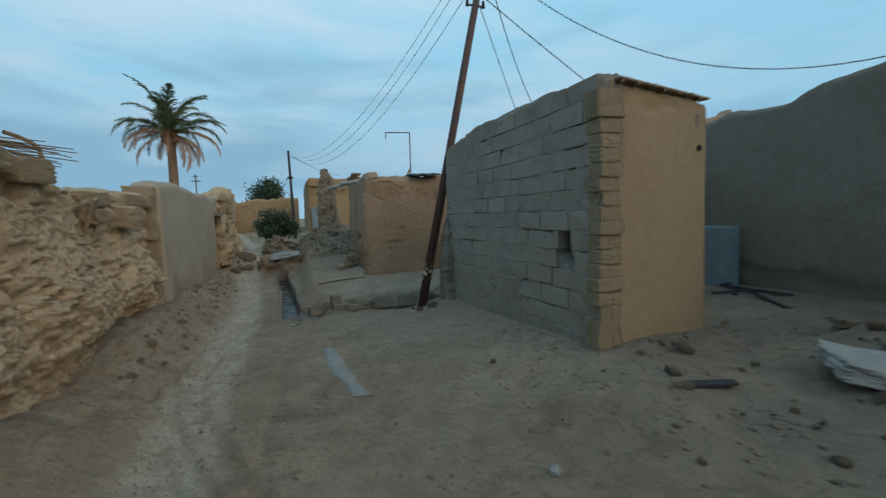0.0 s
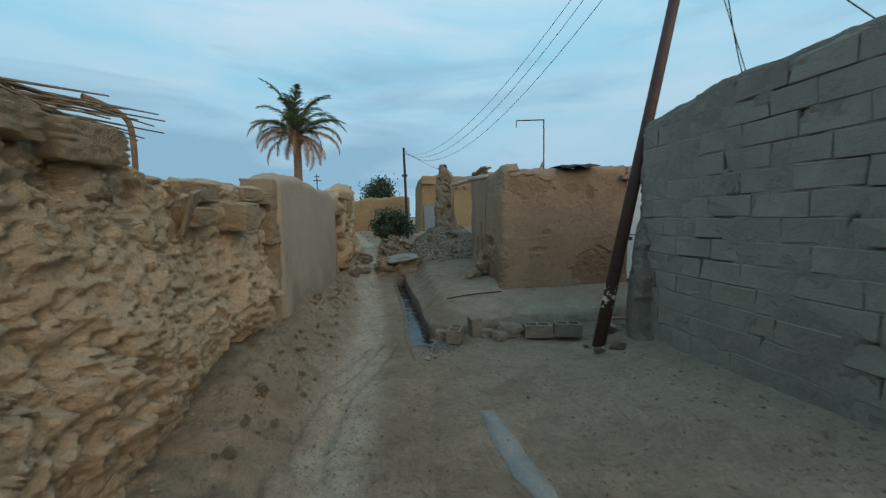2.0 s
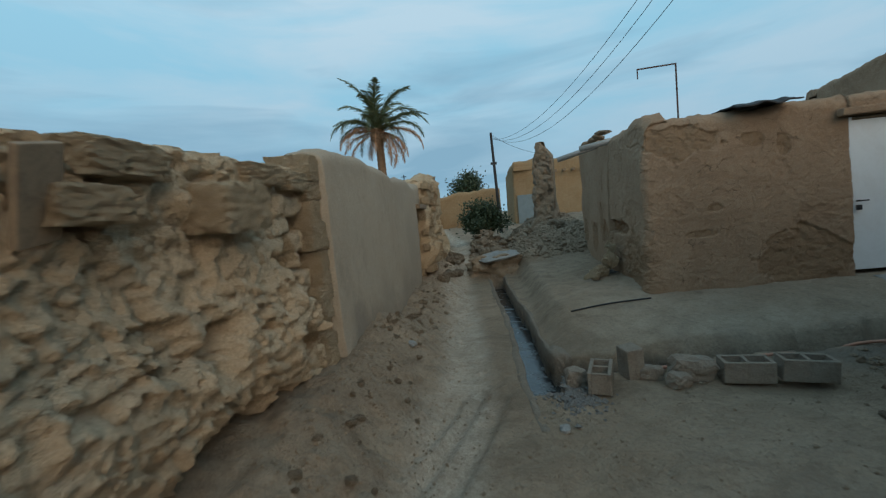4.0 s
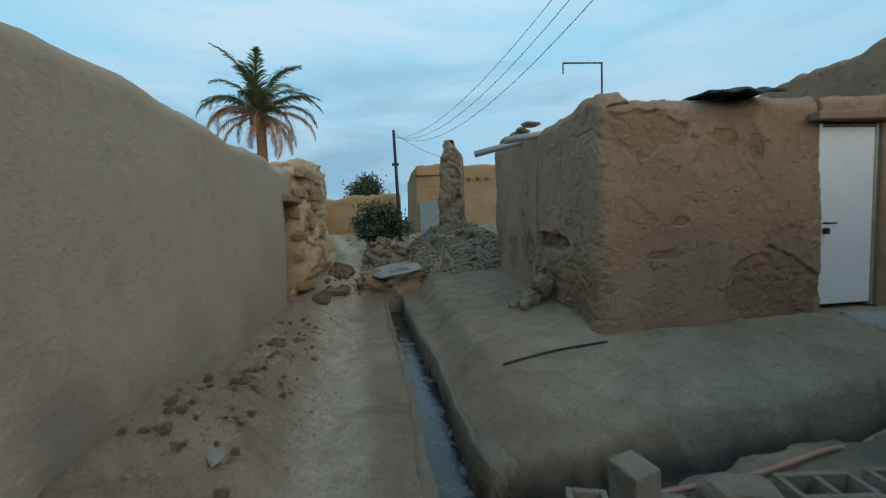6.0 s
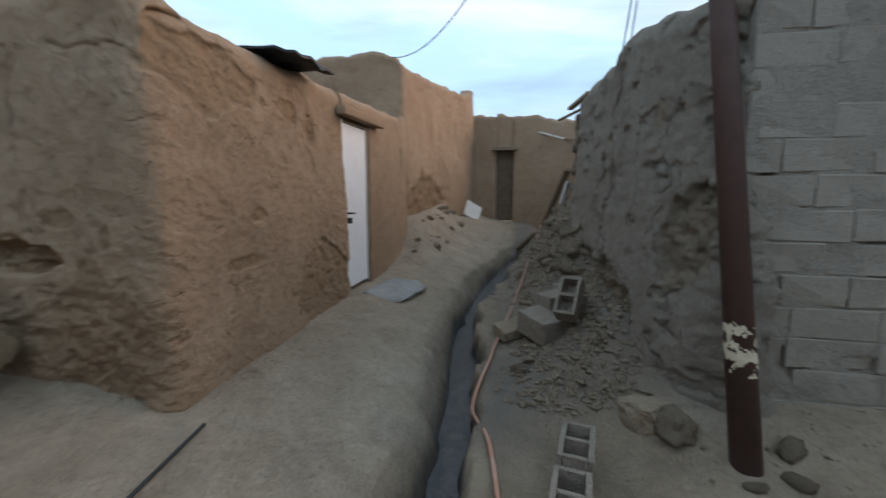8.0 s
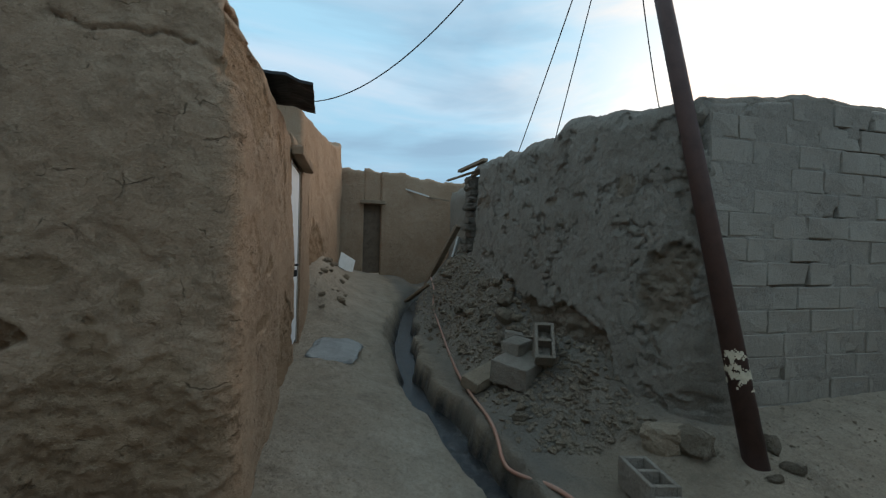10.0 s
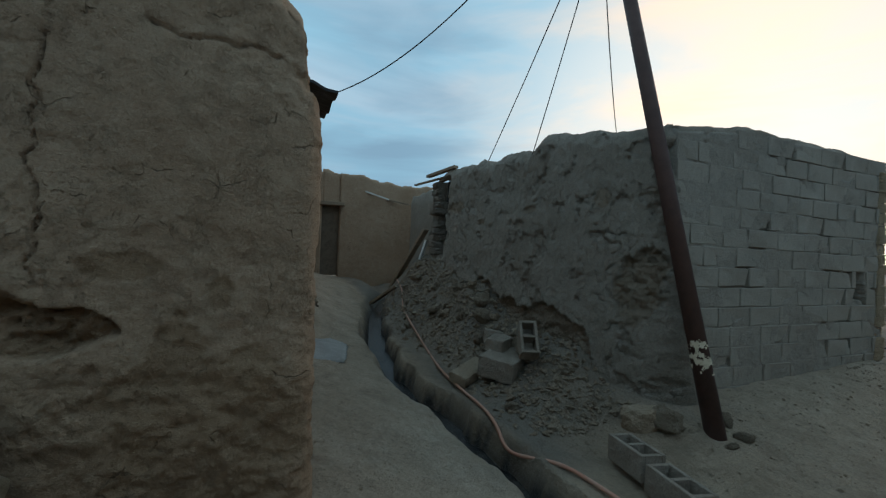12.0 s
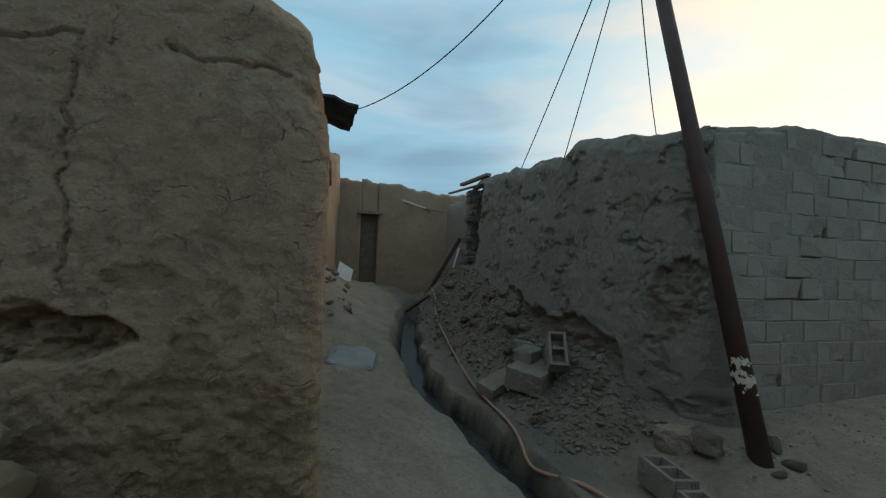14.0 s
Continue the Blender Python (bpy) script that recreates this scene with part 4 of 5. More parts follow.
# ruined pier and the orange house beyond the corner house
pier = mud_wall("wall_ruined_pier", [(1.65, 19.6), (1.0, 18.0), (1.6, 17.75)], [(0, 1.2), (0.35, 2.2), (0.5, 2.9), (0.62, 3.45), (0.85, 3.4), (1, 3.0)], M_ROCK, ruin_relief(111), step=0.05, ragged=0.08, batter=0.25, thick=0.45, seed=61)
tagged(pier, "ruined stone-and-mud pier standing alone", "wall", kind="structure")
far_house = thing("orange_house", label="low orange-tan mud house in the distance", category="house")
mud_wall("wall", [(0.85, 31.5), (0.9, 26.2), (5.5, 25.6)], [(0, 3.5), (0.45, 3.75), (0.55, 3.85), (1, 3.75)], M_FARMUD, plaster_relief(121, 1.0), far_house, step=0.1, seed=63, thick=0.4, ragged=0.05)
mud_wall("wall", [(5.5, 25.6), (5.6, 31.5), (0.85, 31.5)], [(0, 3.7), (1, 3.5)], M_FARMUD, plaster_relief(122, 1.0), far_house, step=0.3, seed=64)
bm = bmesh.new()
box_bm(bm, (4.4, 5.4, 0.2), (3.2, 28.7, 3.45), 0.03)
part("roof", bm, M_FARMUD, far_house, "flat mud roof")


# ---- hut's block courses ----
def block_mesh(seed, length, mat):
    rnd = random.Random(seed)
    bm = bmesh.new()
    box_bm(bm, (length, 0.14, 0.198), (0, 0.07, 0), 0.007, None, 1)
    chip = rnd.choice(((1, 1), (1, -1), (-1, 1), (-1, -1), (0, 0)))
    for v in bm.verts:
        v.co += Vector((rnd.uniform(-1, 1) * 0.005, rnd.uniform(-1, 1) * 0.004, rnd.uniform(-1, 1) * 0.005))
        if v.co.y < 0.03 and v.co.x * chip[0] > 0.17 and v.co.z * chip[1] > 0.07:
            v.co += Vector((-chip[0] * 0.02, 0.02, -chip[1] * 0.015))
    me = bpy.data.meshes.new("concrete_block")
    bm.to_mesh(me)
    bm.free()
    me.materials.append(mat)
    return me


BLOCKS = [block_mesh(k, 0.392, M_BLOCK) for k in range(9)]
rnd = random.Random(7)


def joint_relief(S, Z, P):
    gap = fbm(S * 2.3, Z * 2.9, 205, 4, 0.6)
    hole = sstep(1.0, 0.8, np.maximum(np.abs(S - WALL_L + 0.52 + 0.25 * (Z - 1.0)) / 0.13, np.abs(Z - 1.0) / 0.20) + 0.25 * fbm(S * 7, Z * 7, 207, 3))
    shut = sstep(0.12, 0.45, fbm(S * 1.3, Z * 1.6, 208, 3)) * (1 - hole)
    return -0.013 + 0.008 * shut - 0.04 * sstep(0.2, 0.4, gap) * (1 - shut) + 0.005 * fbm(S * 12, Z * 12, 206, 3) - 0.24 * hole


mud_wall("mortar_core", [(B.x, B.y), (A.x, A.y)], [(0, 2.52), (0.3, 2.64), (0.7, 2.66), (1, 2.60)], M_MORTAR, joint_relief, hut, "grey mortar showing in the joints", base=-0.5, thick=0.28, batter=0.0, step=0.02, ragged=0.01, seed=46, round_top=0.03)
HOLE = (0.40, 0.64)
for row in range(-2, 14):
    z = -0.04 + row * 0.207
    x = -0.26 * (row % 2) - rnd.uniform(0.0, 0.06)
    while x < WALL_L:
        length = rnd.choice((0.5, 0.5, 0.5, 0.49, 0.40)) + rnd.uniform(-0.015, 0.015)
        spans = [(max(x, 0.0), min(x + length, WALL_L))]
        if row in (4, 5):
            lo, hi = HOLE[0] + rnd.uniform(-0.03, 0.03), HOLE[1] + rnd.uniform(-0.03, 0.03)
            spans = [(a, min(b, lo)) for a, b in spans if a < lo] + [(max(a, hi), b) for a, b in spans if b > hi]
        for a, b in spans:
            mid = (a + b) / 2
            top = np.interp(mid / WALL_L, [0, 0.3, 0.6, 1], [2.60, 2.66, 2.64, 2.54])
            if b - a < 0.07 or z + 0.16 > top:
                continue
            ob = new("concrete_block", rnd.choice(BLOCKS))
            ob.parent = hut
            ob.matrix_basis = wall_m @ pose(WALL_L - mid, rnd.uniform(-0.004, 0.006), z + 0.1 + rnd.uniform(-0.004, 0.004), rnd.uniform(-0.5, 0.5), rnd.uniform(-0.7, 0.7), rnd.uniform(-0.5, 0.5)) @ Matrix.Diagonal(((b - a - rnd.uniform(0.008, 0.018)) / 0.392, 1, 1, 1))
        x += length


# ---- loose pieces ----
def lump_mesh(name, seed, mat, size=(1, 1, 1), rough=0.25, cuts=2, boxy=0.0, freq=2.2):
    """A stone or a lump of mud: a sphere or box pushed about by noise."""
    bm = bmesh.new()
    bmesh.ops.create_icosphere(bm, subdivisions=cuts, radius=0.5)
    for v in bm.verts:
        p = v.co.normalized()
        m = max(abs(p.x), abs(p.y), abs(p.z))
        p = p * ((1 - boxy) + boxy / m) * 0.5
        k = 1 + rough * noise.noise(p * freq * 2 + Vector((seed * 7.3, seed, 0))) + 0.5 * rough * noise.noise(p * freq * 5 + Vector((seed, 3.1 * seed, 5)))
        v.co = Vector((p.x * size[0], p.y * size[1], p.z * size[2])) * k
    me = bpy.data.meshes.new(name)
    bm.to_mesh(me)
    bm.free()
    if cuts > 2 and boxy < 0.6:
        me.shade_smooth()
    me.materials.append(mat)
    return me


STONES = [lump_mesh("stone", k, M_ROCK, (1, random.Random(k).uniform(0.6, 0.95), random.Random(k + 50).uniform(0.45, 0.75)), 0.35, 2, 0.45) for k in range(8)]
PALE = [lump_mesh("stone", 70 + k, M_ADOBE, (0.85, 0.7, 0.6), 0.4, 3, 0.8) for k in range(8)]
CLODS = [lump_mesh("clod", 30 + k, M_DIRT, (1, 0.8, 0.6), 0.4, 2, 0.3) for k in range(4)]


def scatter(name, count, where, sizes, meshes, label, group, seed, sink=0.3):
    r = random.Random(seed)
    for _ in range(count):
        x, y = where(r)
        s = r.uniform(*sizes) * r.choice((0.6, 0.8, 1.0, 1.0, 1.3))
        ob = new(name, r.choice(meshes))
        ob.matrix_basis = pose(x, y, on_ground(x, y) + s * (0.3 - sink * 0.4), r.uniform(-25, 25), r.uniform(-25, 25), r.uniform(0, 360)) @ Matrix.Diagonal((s, s, s, 1))
        tagged(ob, label, "stone", group)


def along_foot(y0, y1, x0, x1):
    return lambda r: (r.triangular(x0, x1, x0 + 0.25 * (x1 - x0)), r.uniform(y0, y1))


scatter("clod", 110, along_foot(8.4, 11.8, -1.9, -1.3), (0.025, 0.075), CLODS, "tan mud clod fallen by the plastered wall", "rubble along the lane", 1)
scatter("stone", 38, along_foot(12.9, 16.4, -1.75, -1.3), (0.10, 0.26), STONES, "tan rubble stone heaped under the ruined wall", "rubble under the adobe wall", 2, 0.1)
scatter("stone", 40, lambda r: (r.uniform(-0.9, 1.9), r.uniform(15.2, 19.0)), (0.10, 0.32), STONES, "tan rubble stone heaped around the ruined pier", "rubble round the pier", 3, 0.1)
scatter("stone", 26, lambda r: (r.gauss(-0.75, 0.3), r.uniform(16.5, 20.0)), (0.15, 0.4), STONES, "pale rubble stone heaped beside the far lane", "rubble by the far lane", 4, 0.1)
scatter("stone", 46, lambda r: (r.uniform(3.0, 8.6), r.triangular(7.45, 8.35, 7.6)), (0.07, 0.22), STONES + CLODS, "grey-brown rubble stone below the mud-coated wall", "rubble below the hut", 5, 0.2)
scatter("stone", 26, lambda r: (r.gauss(4.7, 0.7), r.gauss(1.7, 0.5)), (0.05, 0.2), STONES, "rubble stone on the heap of broken concrete", "rubble to the east", 6, 0.2)
scatter("stone", 90, lambda r: (r.triangular(1.3, 6.4, 3.6), r.triangular(0.9, 4.6, 1.6)), (0.02, 0.075), STONES + CLODS, "small rubble stone strewn on the dark ground", "rubble on the ashy ground", 9)
scatter("clod", 40, along_foot(4.8, 8.0, -1.8, -1.2), (0.03, 0.09), CLODS, "tan mud clod fallen from the crumbling wall", "clods along the lane", 7)
scatter("stone", 24, lambda r: (r.uniform(6.6, 10.6), r.triangular(9.75, 10.45, 10.3)), (0.05, 0.16), CLODS + STONES[:2], "small rubble stone at the foot of the houses", "rubble by the houses", 8)
for x, y, z, s, rz, k in ((1.33, 11.42, 0.10, 0.26, 20, 0), (1.20, 11.32, 0.05, 0.22, 80, 2), (1.28, 11.62, 0.08, 0.24, 140, 4), (1.48, 11.38, 0.28, 0.27, 10, 1), (1.50, 11.60, 0.22, 0.30, 60, 3), (1.12, 11.52, 0.03, 0.17, 200, 5), (1.52, 11.48, 0.45, 0.22, 90, 6), (1.54, 11.66, 0.48, 0.18, 30, 7)):
    ob = new("stone", PALE[k])
    ob.matrix_basis = pose(x, y, on_ground(x, y) + z, 20, 35, rz) @ Matrix.Diagonal((s, s * 0.7, s * 1.1, 1))
    tagged(ob, "pale stone fallen from the corner house", "stone", "stones by the corner house")
for x, y, s, rz in ((2.0, 6.78, 0.16, 20), (1.93, 7.02, 0.12, 75), (2.2, 6.72, 0.2, 130), (2.36, 7.3, 0.36, 15)):
    ob = new("stone", STONES[int(x * 100) % 8])
    ob.matrix_basis = pose(x, y, on_ground(x, y) + s * 0.08, 10, 12, rz) @ Matrix.Diagonal((s, s * 0.8, s * 0.8, 1))
    tagged(ob, "grey stone wedged at the foot of the leaning pole", "stone", "stones at the pole")


def pebbles(name, count, where, sizes, mat, label, seed):
    """Gravel too small to count: one mesh of many little lumps."""
    r = random.Random(seed)
    base_v = np.array([(1, 0, 0), (-1, 0, 0), (0, 1, 0), (0, -1, 0), (0, 0, 0.7), (0, 0, -0.7)], float)
    base_f = [(0, 2, 4), (2, 1, 4), (1, 3, 4), (3, 0, 4), (2, 0, 5), (1, 2, 5), (3, 1, 5), (0, 3, 5)]
    pts = np.array([where(r) for _ in range(count)])
    hz = ground_height(pts[:, 0], pts[:, 1])
    V, F = [], []
    for k in range(count):
        s = r.uniform(*sizes) * (1 if r.random() < 0.85 else 1.8)
        m = Euler((r.uniform(-0.5, 0.5), r.uniform(-0.5, 0.5), r.uniform(0, 6.28))).to_matrix()
        j = np.array([[r.uniform(0.6, 1.25) for _ in range(3)] for _ in range(6)])
        vs = (base_v * j * s) @ np.array(m).T + np.array([pts[k, 0], pts[k, 1], hz[k] + s * 0.25])
        F += [tuple(6 * k + i for i in f) for f in base_f]
        V.append(vs)
    ob = mesh_ob(name, np.concatenate(V), F, mat, None, "", False)
    return tagged(ob, label, "gravel", kind="stuff")


pebbles("gravel", 5200, lambda r: (r.uniform(-1.9, 3.0), r.uniform(0.6, 8.0)), (0.003, 0.013), M_ROCK, "loose gravel and dust crumbs on the lane", 11)
pebbles("gravel", 2600, lambda r: (r.uniform(2.0, 7.4), r.uniform(0.8, 4.5)), (0.004, 0.016), M_ROCK, "loose gravel east of the lane", 12)
pebbles("gravel", 4200, lambda r: (r.triangular(-1.95, -0.9, -1.8), r.uniform(3.0, 17.0)), (0.003, 0.014), M_DIRT, "crumbled mud at the foot of the walls", 13)
pebbles("gravel", 3600, lambda r: (r.uniform(-1.2, 2.2), r.uniform(14.8, 20.0)), (0.012, 0.05), M_ROCK, "broken stone beyond the slab", 14)
pebbles("gravel", 3200, lambda r: (r.uniform(2.7, 9.0), r.triangular(7.2, 8.5, 7.6)), (0.010, 0.04), M_ROCK, "crumbled rubble below the mud-coated wall", 15)
pebbles("gravel", 2600, lambda r: (r.uniform(0.3, 9.0), r.uniform(8.9, 10.4)), (0.002, 0.007), M_DIRT, "crumbs and grit on the side lane", 16)
pebbles("gravel", 900, lambda r: (r.gauss(1.50, 0.07), r.gauss(11.92, 0.14)), (0.010, 0.028), M_GRAVEL, "grey gravel heaped against the corner house", 17)
pebbles("gravel", 500, lambda r: (r.gauss(0.08, 0.12), r.gauss(7.85, 0.16)), (0.008, 0.028), M_GRAVEL, "grey litter and gravel at the mouth of the drain", 18)


# ---- adobe bricks in the ruined wall ----
ADOBE = [lump_mesh("adobe_brick", 60 + k, M_ADOBE, (1, 1, 1), 0.085, 4, 0.99, 3.4) for k in range(6)]


# adobe shapes in darker grey mud: the pier's shade is put into the colour
SHADED_BRICK = [lump_mesh("brick", 80 + k, M_GREYMUD, (1, 1, 1), 0.085, 3, 0.98, 3.4) for k in range(4)]


def adobe(x, y, z, lx, ly, lz, rz=0.0, rx=0.0, ry=0.0, parent=None, pick=0, kinds=ADOBE):
    ob = new("adobe_brick" if kinds is ADOBE else "brick", kinds[pick % len(kinds)])
    ob.parent = parent
    ob.matrix_basis = pose(x, y, z, rx, ry, rz) @ Matrix.Diagonal((lx, ly, lz, 1))
    return ob


r = random.Random(17)
for y, z, ly, lz, x in ((6.35, 1.50, 0.46, 0.27, -2.06), (4.35, 1.86, 0.46, 0.2, -2.12), (3.85, 1.9, 0.4, 0.17, -2.14), (7.62, 1.88, 0.2, 0.2, -2.2), (7.3, 1.72, 0.4, 0.15, -2.2), (6.85, 1.74, 0.42, 0.15, -2.2), (5.75, 1.70, 0.42, 0.16, -2.2), (5.5, 1.5, 0.3, 0.15, -2.12)):
    adobe(x, y, z, 0.40, ly, lz, r.uniform(-4, 4), r.uniform(-3, 3), r.uniform(-3, 3), left_ruin, r.randrange(6))
z = -0.05
while z < 1.8:
    lz = r.uniform(0.13, 0.19)
    adobe(-2.185 + r.uniform(-0.025, 0.02), 7.60 + r.uniform(-0.04, 0.0), z + lz / 2, 0.36, r.uniform(0.2, 0.34), lz, r.uniform(-7, 7), r.uniform(-4, 4), r.uniform(-3, 3), left_ruin, r.randrange(6))
    z += lz - 0.004
r = random.Random(29)
for k in range(46):
    y = r.uniform(13.3, 15.4)
    adobe(-1.92 + r.uniform(-0.06, 0.05) + 0.04 * (y - 13.3), y, 0.2 + 0.17 * r.randrange(0, 12), 0.16, r.uniform(0.24, 0.36), 0.15, r.uniform(-4, 6), r.uniform(-3, 3), 0, brick_wall, r.randrange(6))
# brick quoin at the hut's corner
for k in range(19):
    adobe(2.79 + r.uniform(-0.015, 0.012), 3.17 + r.uniform(-0.015, 0.015), 0.03 + k * 0.134, r.uniform(0.22, 0.32), 0.19, 0.13, r.uniform(-4, 4), r.uniform(-2, 2), 0, hut, r.randrange(6))
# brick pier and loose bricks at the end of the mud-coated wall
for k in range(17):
    adobe(8.55 + r.uniform(-0.05, 0.05), 7.13 + r.uniform(-0.05, 0.05), 0.35 + k * 0.15, r.uniform(0.34, 0.5), r.uniform(0.3, 0.42), 0.145, r.uniform(-6, 6), r.uniform(-2, 2), 0, hut, r.randrange(6), SHADED_BRICK)

# ---- hut details ----
bm = bmesh.new()
for k in range(7):
    tube_bm(bm, (2.90 + k * 0.22, 3.06 + 0.046 * k - 0.02 * (k % 3), 2.575 + 0.004 * (k % 3)), (3.07 + k * 0.2, 4.0, 2.58), 0.014, 0.010, 7)
part("roof_reeds", bm, M_WOOD, hut, "row of thin poles along the roof edge")
bm = bmesh.new()
box_bm(bm, (1.6, 0.12, 0.022), (0, 0, 0), 0.006, pose(3.64, 3.28, 2.602, 0, 0, 12.3))
part("eave_board", bm, M_WOOD, hut, "rough board along the front roof edge")
mud_wall("parapet", [(2.63, 6.9), (2.70, 3.15)], [(0, 2.60), (0.3, 2.70), (0.6, 2.72), (0.85, 2.70), (1, 2.63)], M_GREYMUD, plaster_relief(97, 0.5), hut, "grey mud capping over the blocks", base=2.42, step=0.04, thick=0.3, ragged=0.03, batter=0.0, seed=45, round_top=0.08)
# the plaster is not pierced: a near-black plug gives the hole's shade
bm = bmesh.new()
tube_bm(bm, (4.30, 3.395, 2.06), (4.27, 3.6, 2.06), 0.034, 0.037, 8)
part("wall_hole", bm, M_OPENING_SHADE, hut, "dark plug standing for the shaded small hole in the plaster")
# timbers at the broken end of the mud-coated wall
for a, b, w in (((8.75, 7.42, 2.97), (7.6, 7.2, 3.02), 0.11), ((9.1, 7.62, 2.80), (8.2, 7.1, 2.93), 0.07), ((8.7, 7.12, 2.88), (7.8, 7.12, 2.9), 0.10)):
    bm = bmesh.new()
    d = Vector(b) - Vector(a)
    box_bm(bm, (w, d.length, w * 0.55), (0, 0, 0), 0.008, Matrix.Translation((Vector(a) + Vector(b)) / 2) @ d.to_track_quat("Y", "Z").to_matrix().to_4x4())
    part("roof_beam", bm, M_WOOD, hut, "dark weathered roof beam")
# added black panel: the shade of the broken doorway put into a colour
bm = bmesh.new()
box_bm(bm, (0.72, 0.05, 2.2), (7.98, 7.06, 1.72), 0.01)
part("door_gap", bm, M_OPENING_SHADE, hut, "black panel standing for the shade in the broken doorway")


def timber(name, a, b, w, t, label, mat=M_WOOD):
    a, b = Vector(a), Vector(b)
    d = b - a
    bm = bmesh.new()
    box_bm(bm, (w, t, d.length), (0, 0, 0), min(w, t) * 0.15)
    ob = part(name, bm, mat)
    ob.matrix_basis = Matrix.Translation((a + b) / 2) @ d.to_track_quat("Z", "Y").to_matrix().to_4x4()
    return tagged(ob, label, "timber")


timber("timber", (9.9, 7.9, on_ground(9.9, 7.9)), (8.75, 7.42, 1.75), 0.14, 0.07, "dark timber leaning against the brick pier")
timber("timber", (8.85, 7.5, on_ground(8.85, 7.5)), (8.74, 7.40, 1.5), 0.10, 0.05, "pale board standing against the brick pier", M_WHITE)
timber("timber", (9.0, 8.0, on_ground(9.0, 8.0) + 0.03), (9.9, 8.4, on_ground(9.9, 8.4) + 0.05), 0.12, 0.06, "dark board lying across the drain")


# ---- corner house details ----
door = thing("steel_door", None, "white painted steel door, closed, in the mud house", "door")
bm = bmesh.new()
box_bm(bm, (0.72, 0.035, 2.06), (4.84, 10.46, 1.09), 0.004)
part("leaf", bm, M_DOOR, door)
# right jamb is greyer than the left: its shade is put into the colour
for x in (4.462, 5.225):
    bm = bmesh.new()
    box_bm(bm, (0.04, 0.07, 2.14), (x, 10.47, 1.09), 0.004)
    part("jamb", bm, M_DOOR if x < 5 else M_JAMB_SHADE, door)
bm = bmesh.new()
box_bm(bm, (0.8, 0.06, 0.035), (4.84, 10.47, 2.145), 0.004)
part("head", bm, M_WOOD, door, "rusty frame head")
bm = bmesh.new()
tube_bm(bm, (4.52, 10.43, 1.02), (4.52, 10.36, 1.02), 0.012, 0.012, 8)
tube_bm(bm, (4.50, 10.365, 1.02), (4.62, 10.365, 1.02), 0.010, 0.010, 8)
handle = part("handle", bm, M_TAR, door, "black pull handle")
bm = bmesh.new()
box_bm(bm, (0.05, 0.05, 0.07), (4.515, 10.39, 0.93), 0.008)
part("padlock", bm, M_TAR, handle, "dark hanging padlock")
box_thing("door_lintel", (1.35, 0.12, 0.10), pose(4.95, 10.36, 2.24, 0, -1), M_MUD, 0.02, "mud-smeared timber lintel above the steel door", "lintel")
slab_m = lump_mesh("doorstep", 5, M_CONC, (1.05, 0.6, 0.08), 0.22, 4, 0.5, 1.6)
ob = new("doorstep", slab_m)
ob.matrix_basis = pose(5.0, 9.95, on_ground(5.0, 9.95) + 0.008, 7, -2, -8)
tagged(ob, "worn grey concrete doorstep before the steel door", "doorstep")
ob = new("tar_sheet", bpy.data.meshes.new("tar_sheet"))
bm = bmesh.new()
bmesh.ops.create_grid(bm, x_segments=14, y_segments=8, size=0.5)
for v in bm.verts:
    v.co = Vector((v.co.x * 0.78, v.co.y * 0.75, 0.04 * noise.noise(v.co * 4) - 0.08 * max(0, -v.co.y - 0.3) * 3))
bmesh.ops.solidify(bm, geom=bm.faces[:], thickness=0.02)
bm.to_mesh(ob.data)
bm.free()
ob.data.materials.append(M_TAR)
ob.matrix_basis = pose(3.28, 10.5, 2.49, 0, -2, 3)
tagged(ob, "sheet of black roofing felt over the roof edge", "roofing")
for k, (a, b) in enumerate((((1.05, 13.35, 2.32), (2.3, 13.2, 2.62)), ((1.35, 12.55, 2.40), (2.4, 12.5, 2.55)))):
    bm = bmesh.new()
    tube_bm(bm, a, b, 0.055, 0.055, 14)
    tagged(part("drain_spout", bm, M_PIPE, None, "", True), "grey plastic rainwater spout through the parapet", "pipe", "rain spouts")
for k, (x, y, s) in enumerate(((1.9, 12.9, 0.3), (1.95, 13.4, 0.36), (2.0, 13.9, 0.4), (1.95, 14.4, 0.3), (2.1, 11.0, 0.16))):
    ob = new("mud_clod", CLODS[k % 4])
    ob.matrix_basis = pose(x, y, (2.7 if y > 12.5 else 2.45) + 0.02, 10 * k, 5 * k, 50 * k) @ Matrix.Diagonal((s, s * 0.8, s * 0.5, 1))
    tagged(ob, "mud clod weighing down the roof edge", "clod", "clods on the roof")
antenna = thing("roof_mast", None, "thin bent steel mast on the mud roof", "mast")
bm = bmesh.new()
tube_bm(bm, (4.15, 14.7, 2.3), (4.15, 14.7, 4.42), 0.022, 0.02, 8)
part("post", bm, M_RUST, antenna)
bm = bmesh.new()
tube_bm(bm, (4.16, 14.7, 4.41), (3.25, 14.62, 4.36), 0.018, 0.018, 8)
tube_bm(bm, (3.25, 14.62, 4.37), (3.25, 14.62, 4.14), 0.014, 0.014, 8)
part("arm", bm, M_RUST, antenna)
timber("timber", (3.6, 14.0, 2.35), (4.1, 14.6, 3.1), 0.07, 0.05, "grey timber prop leaning on the roof mast")
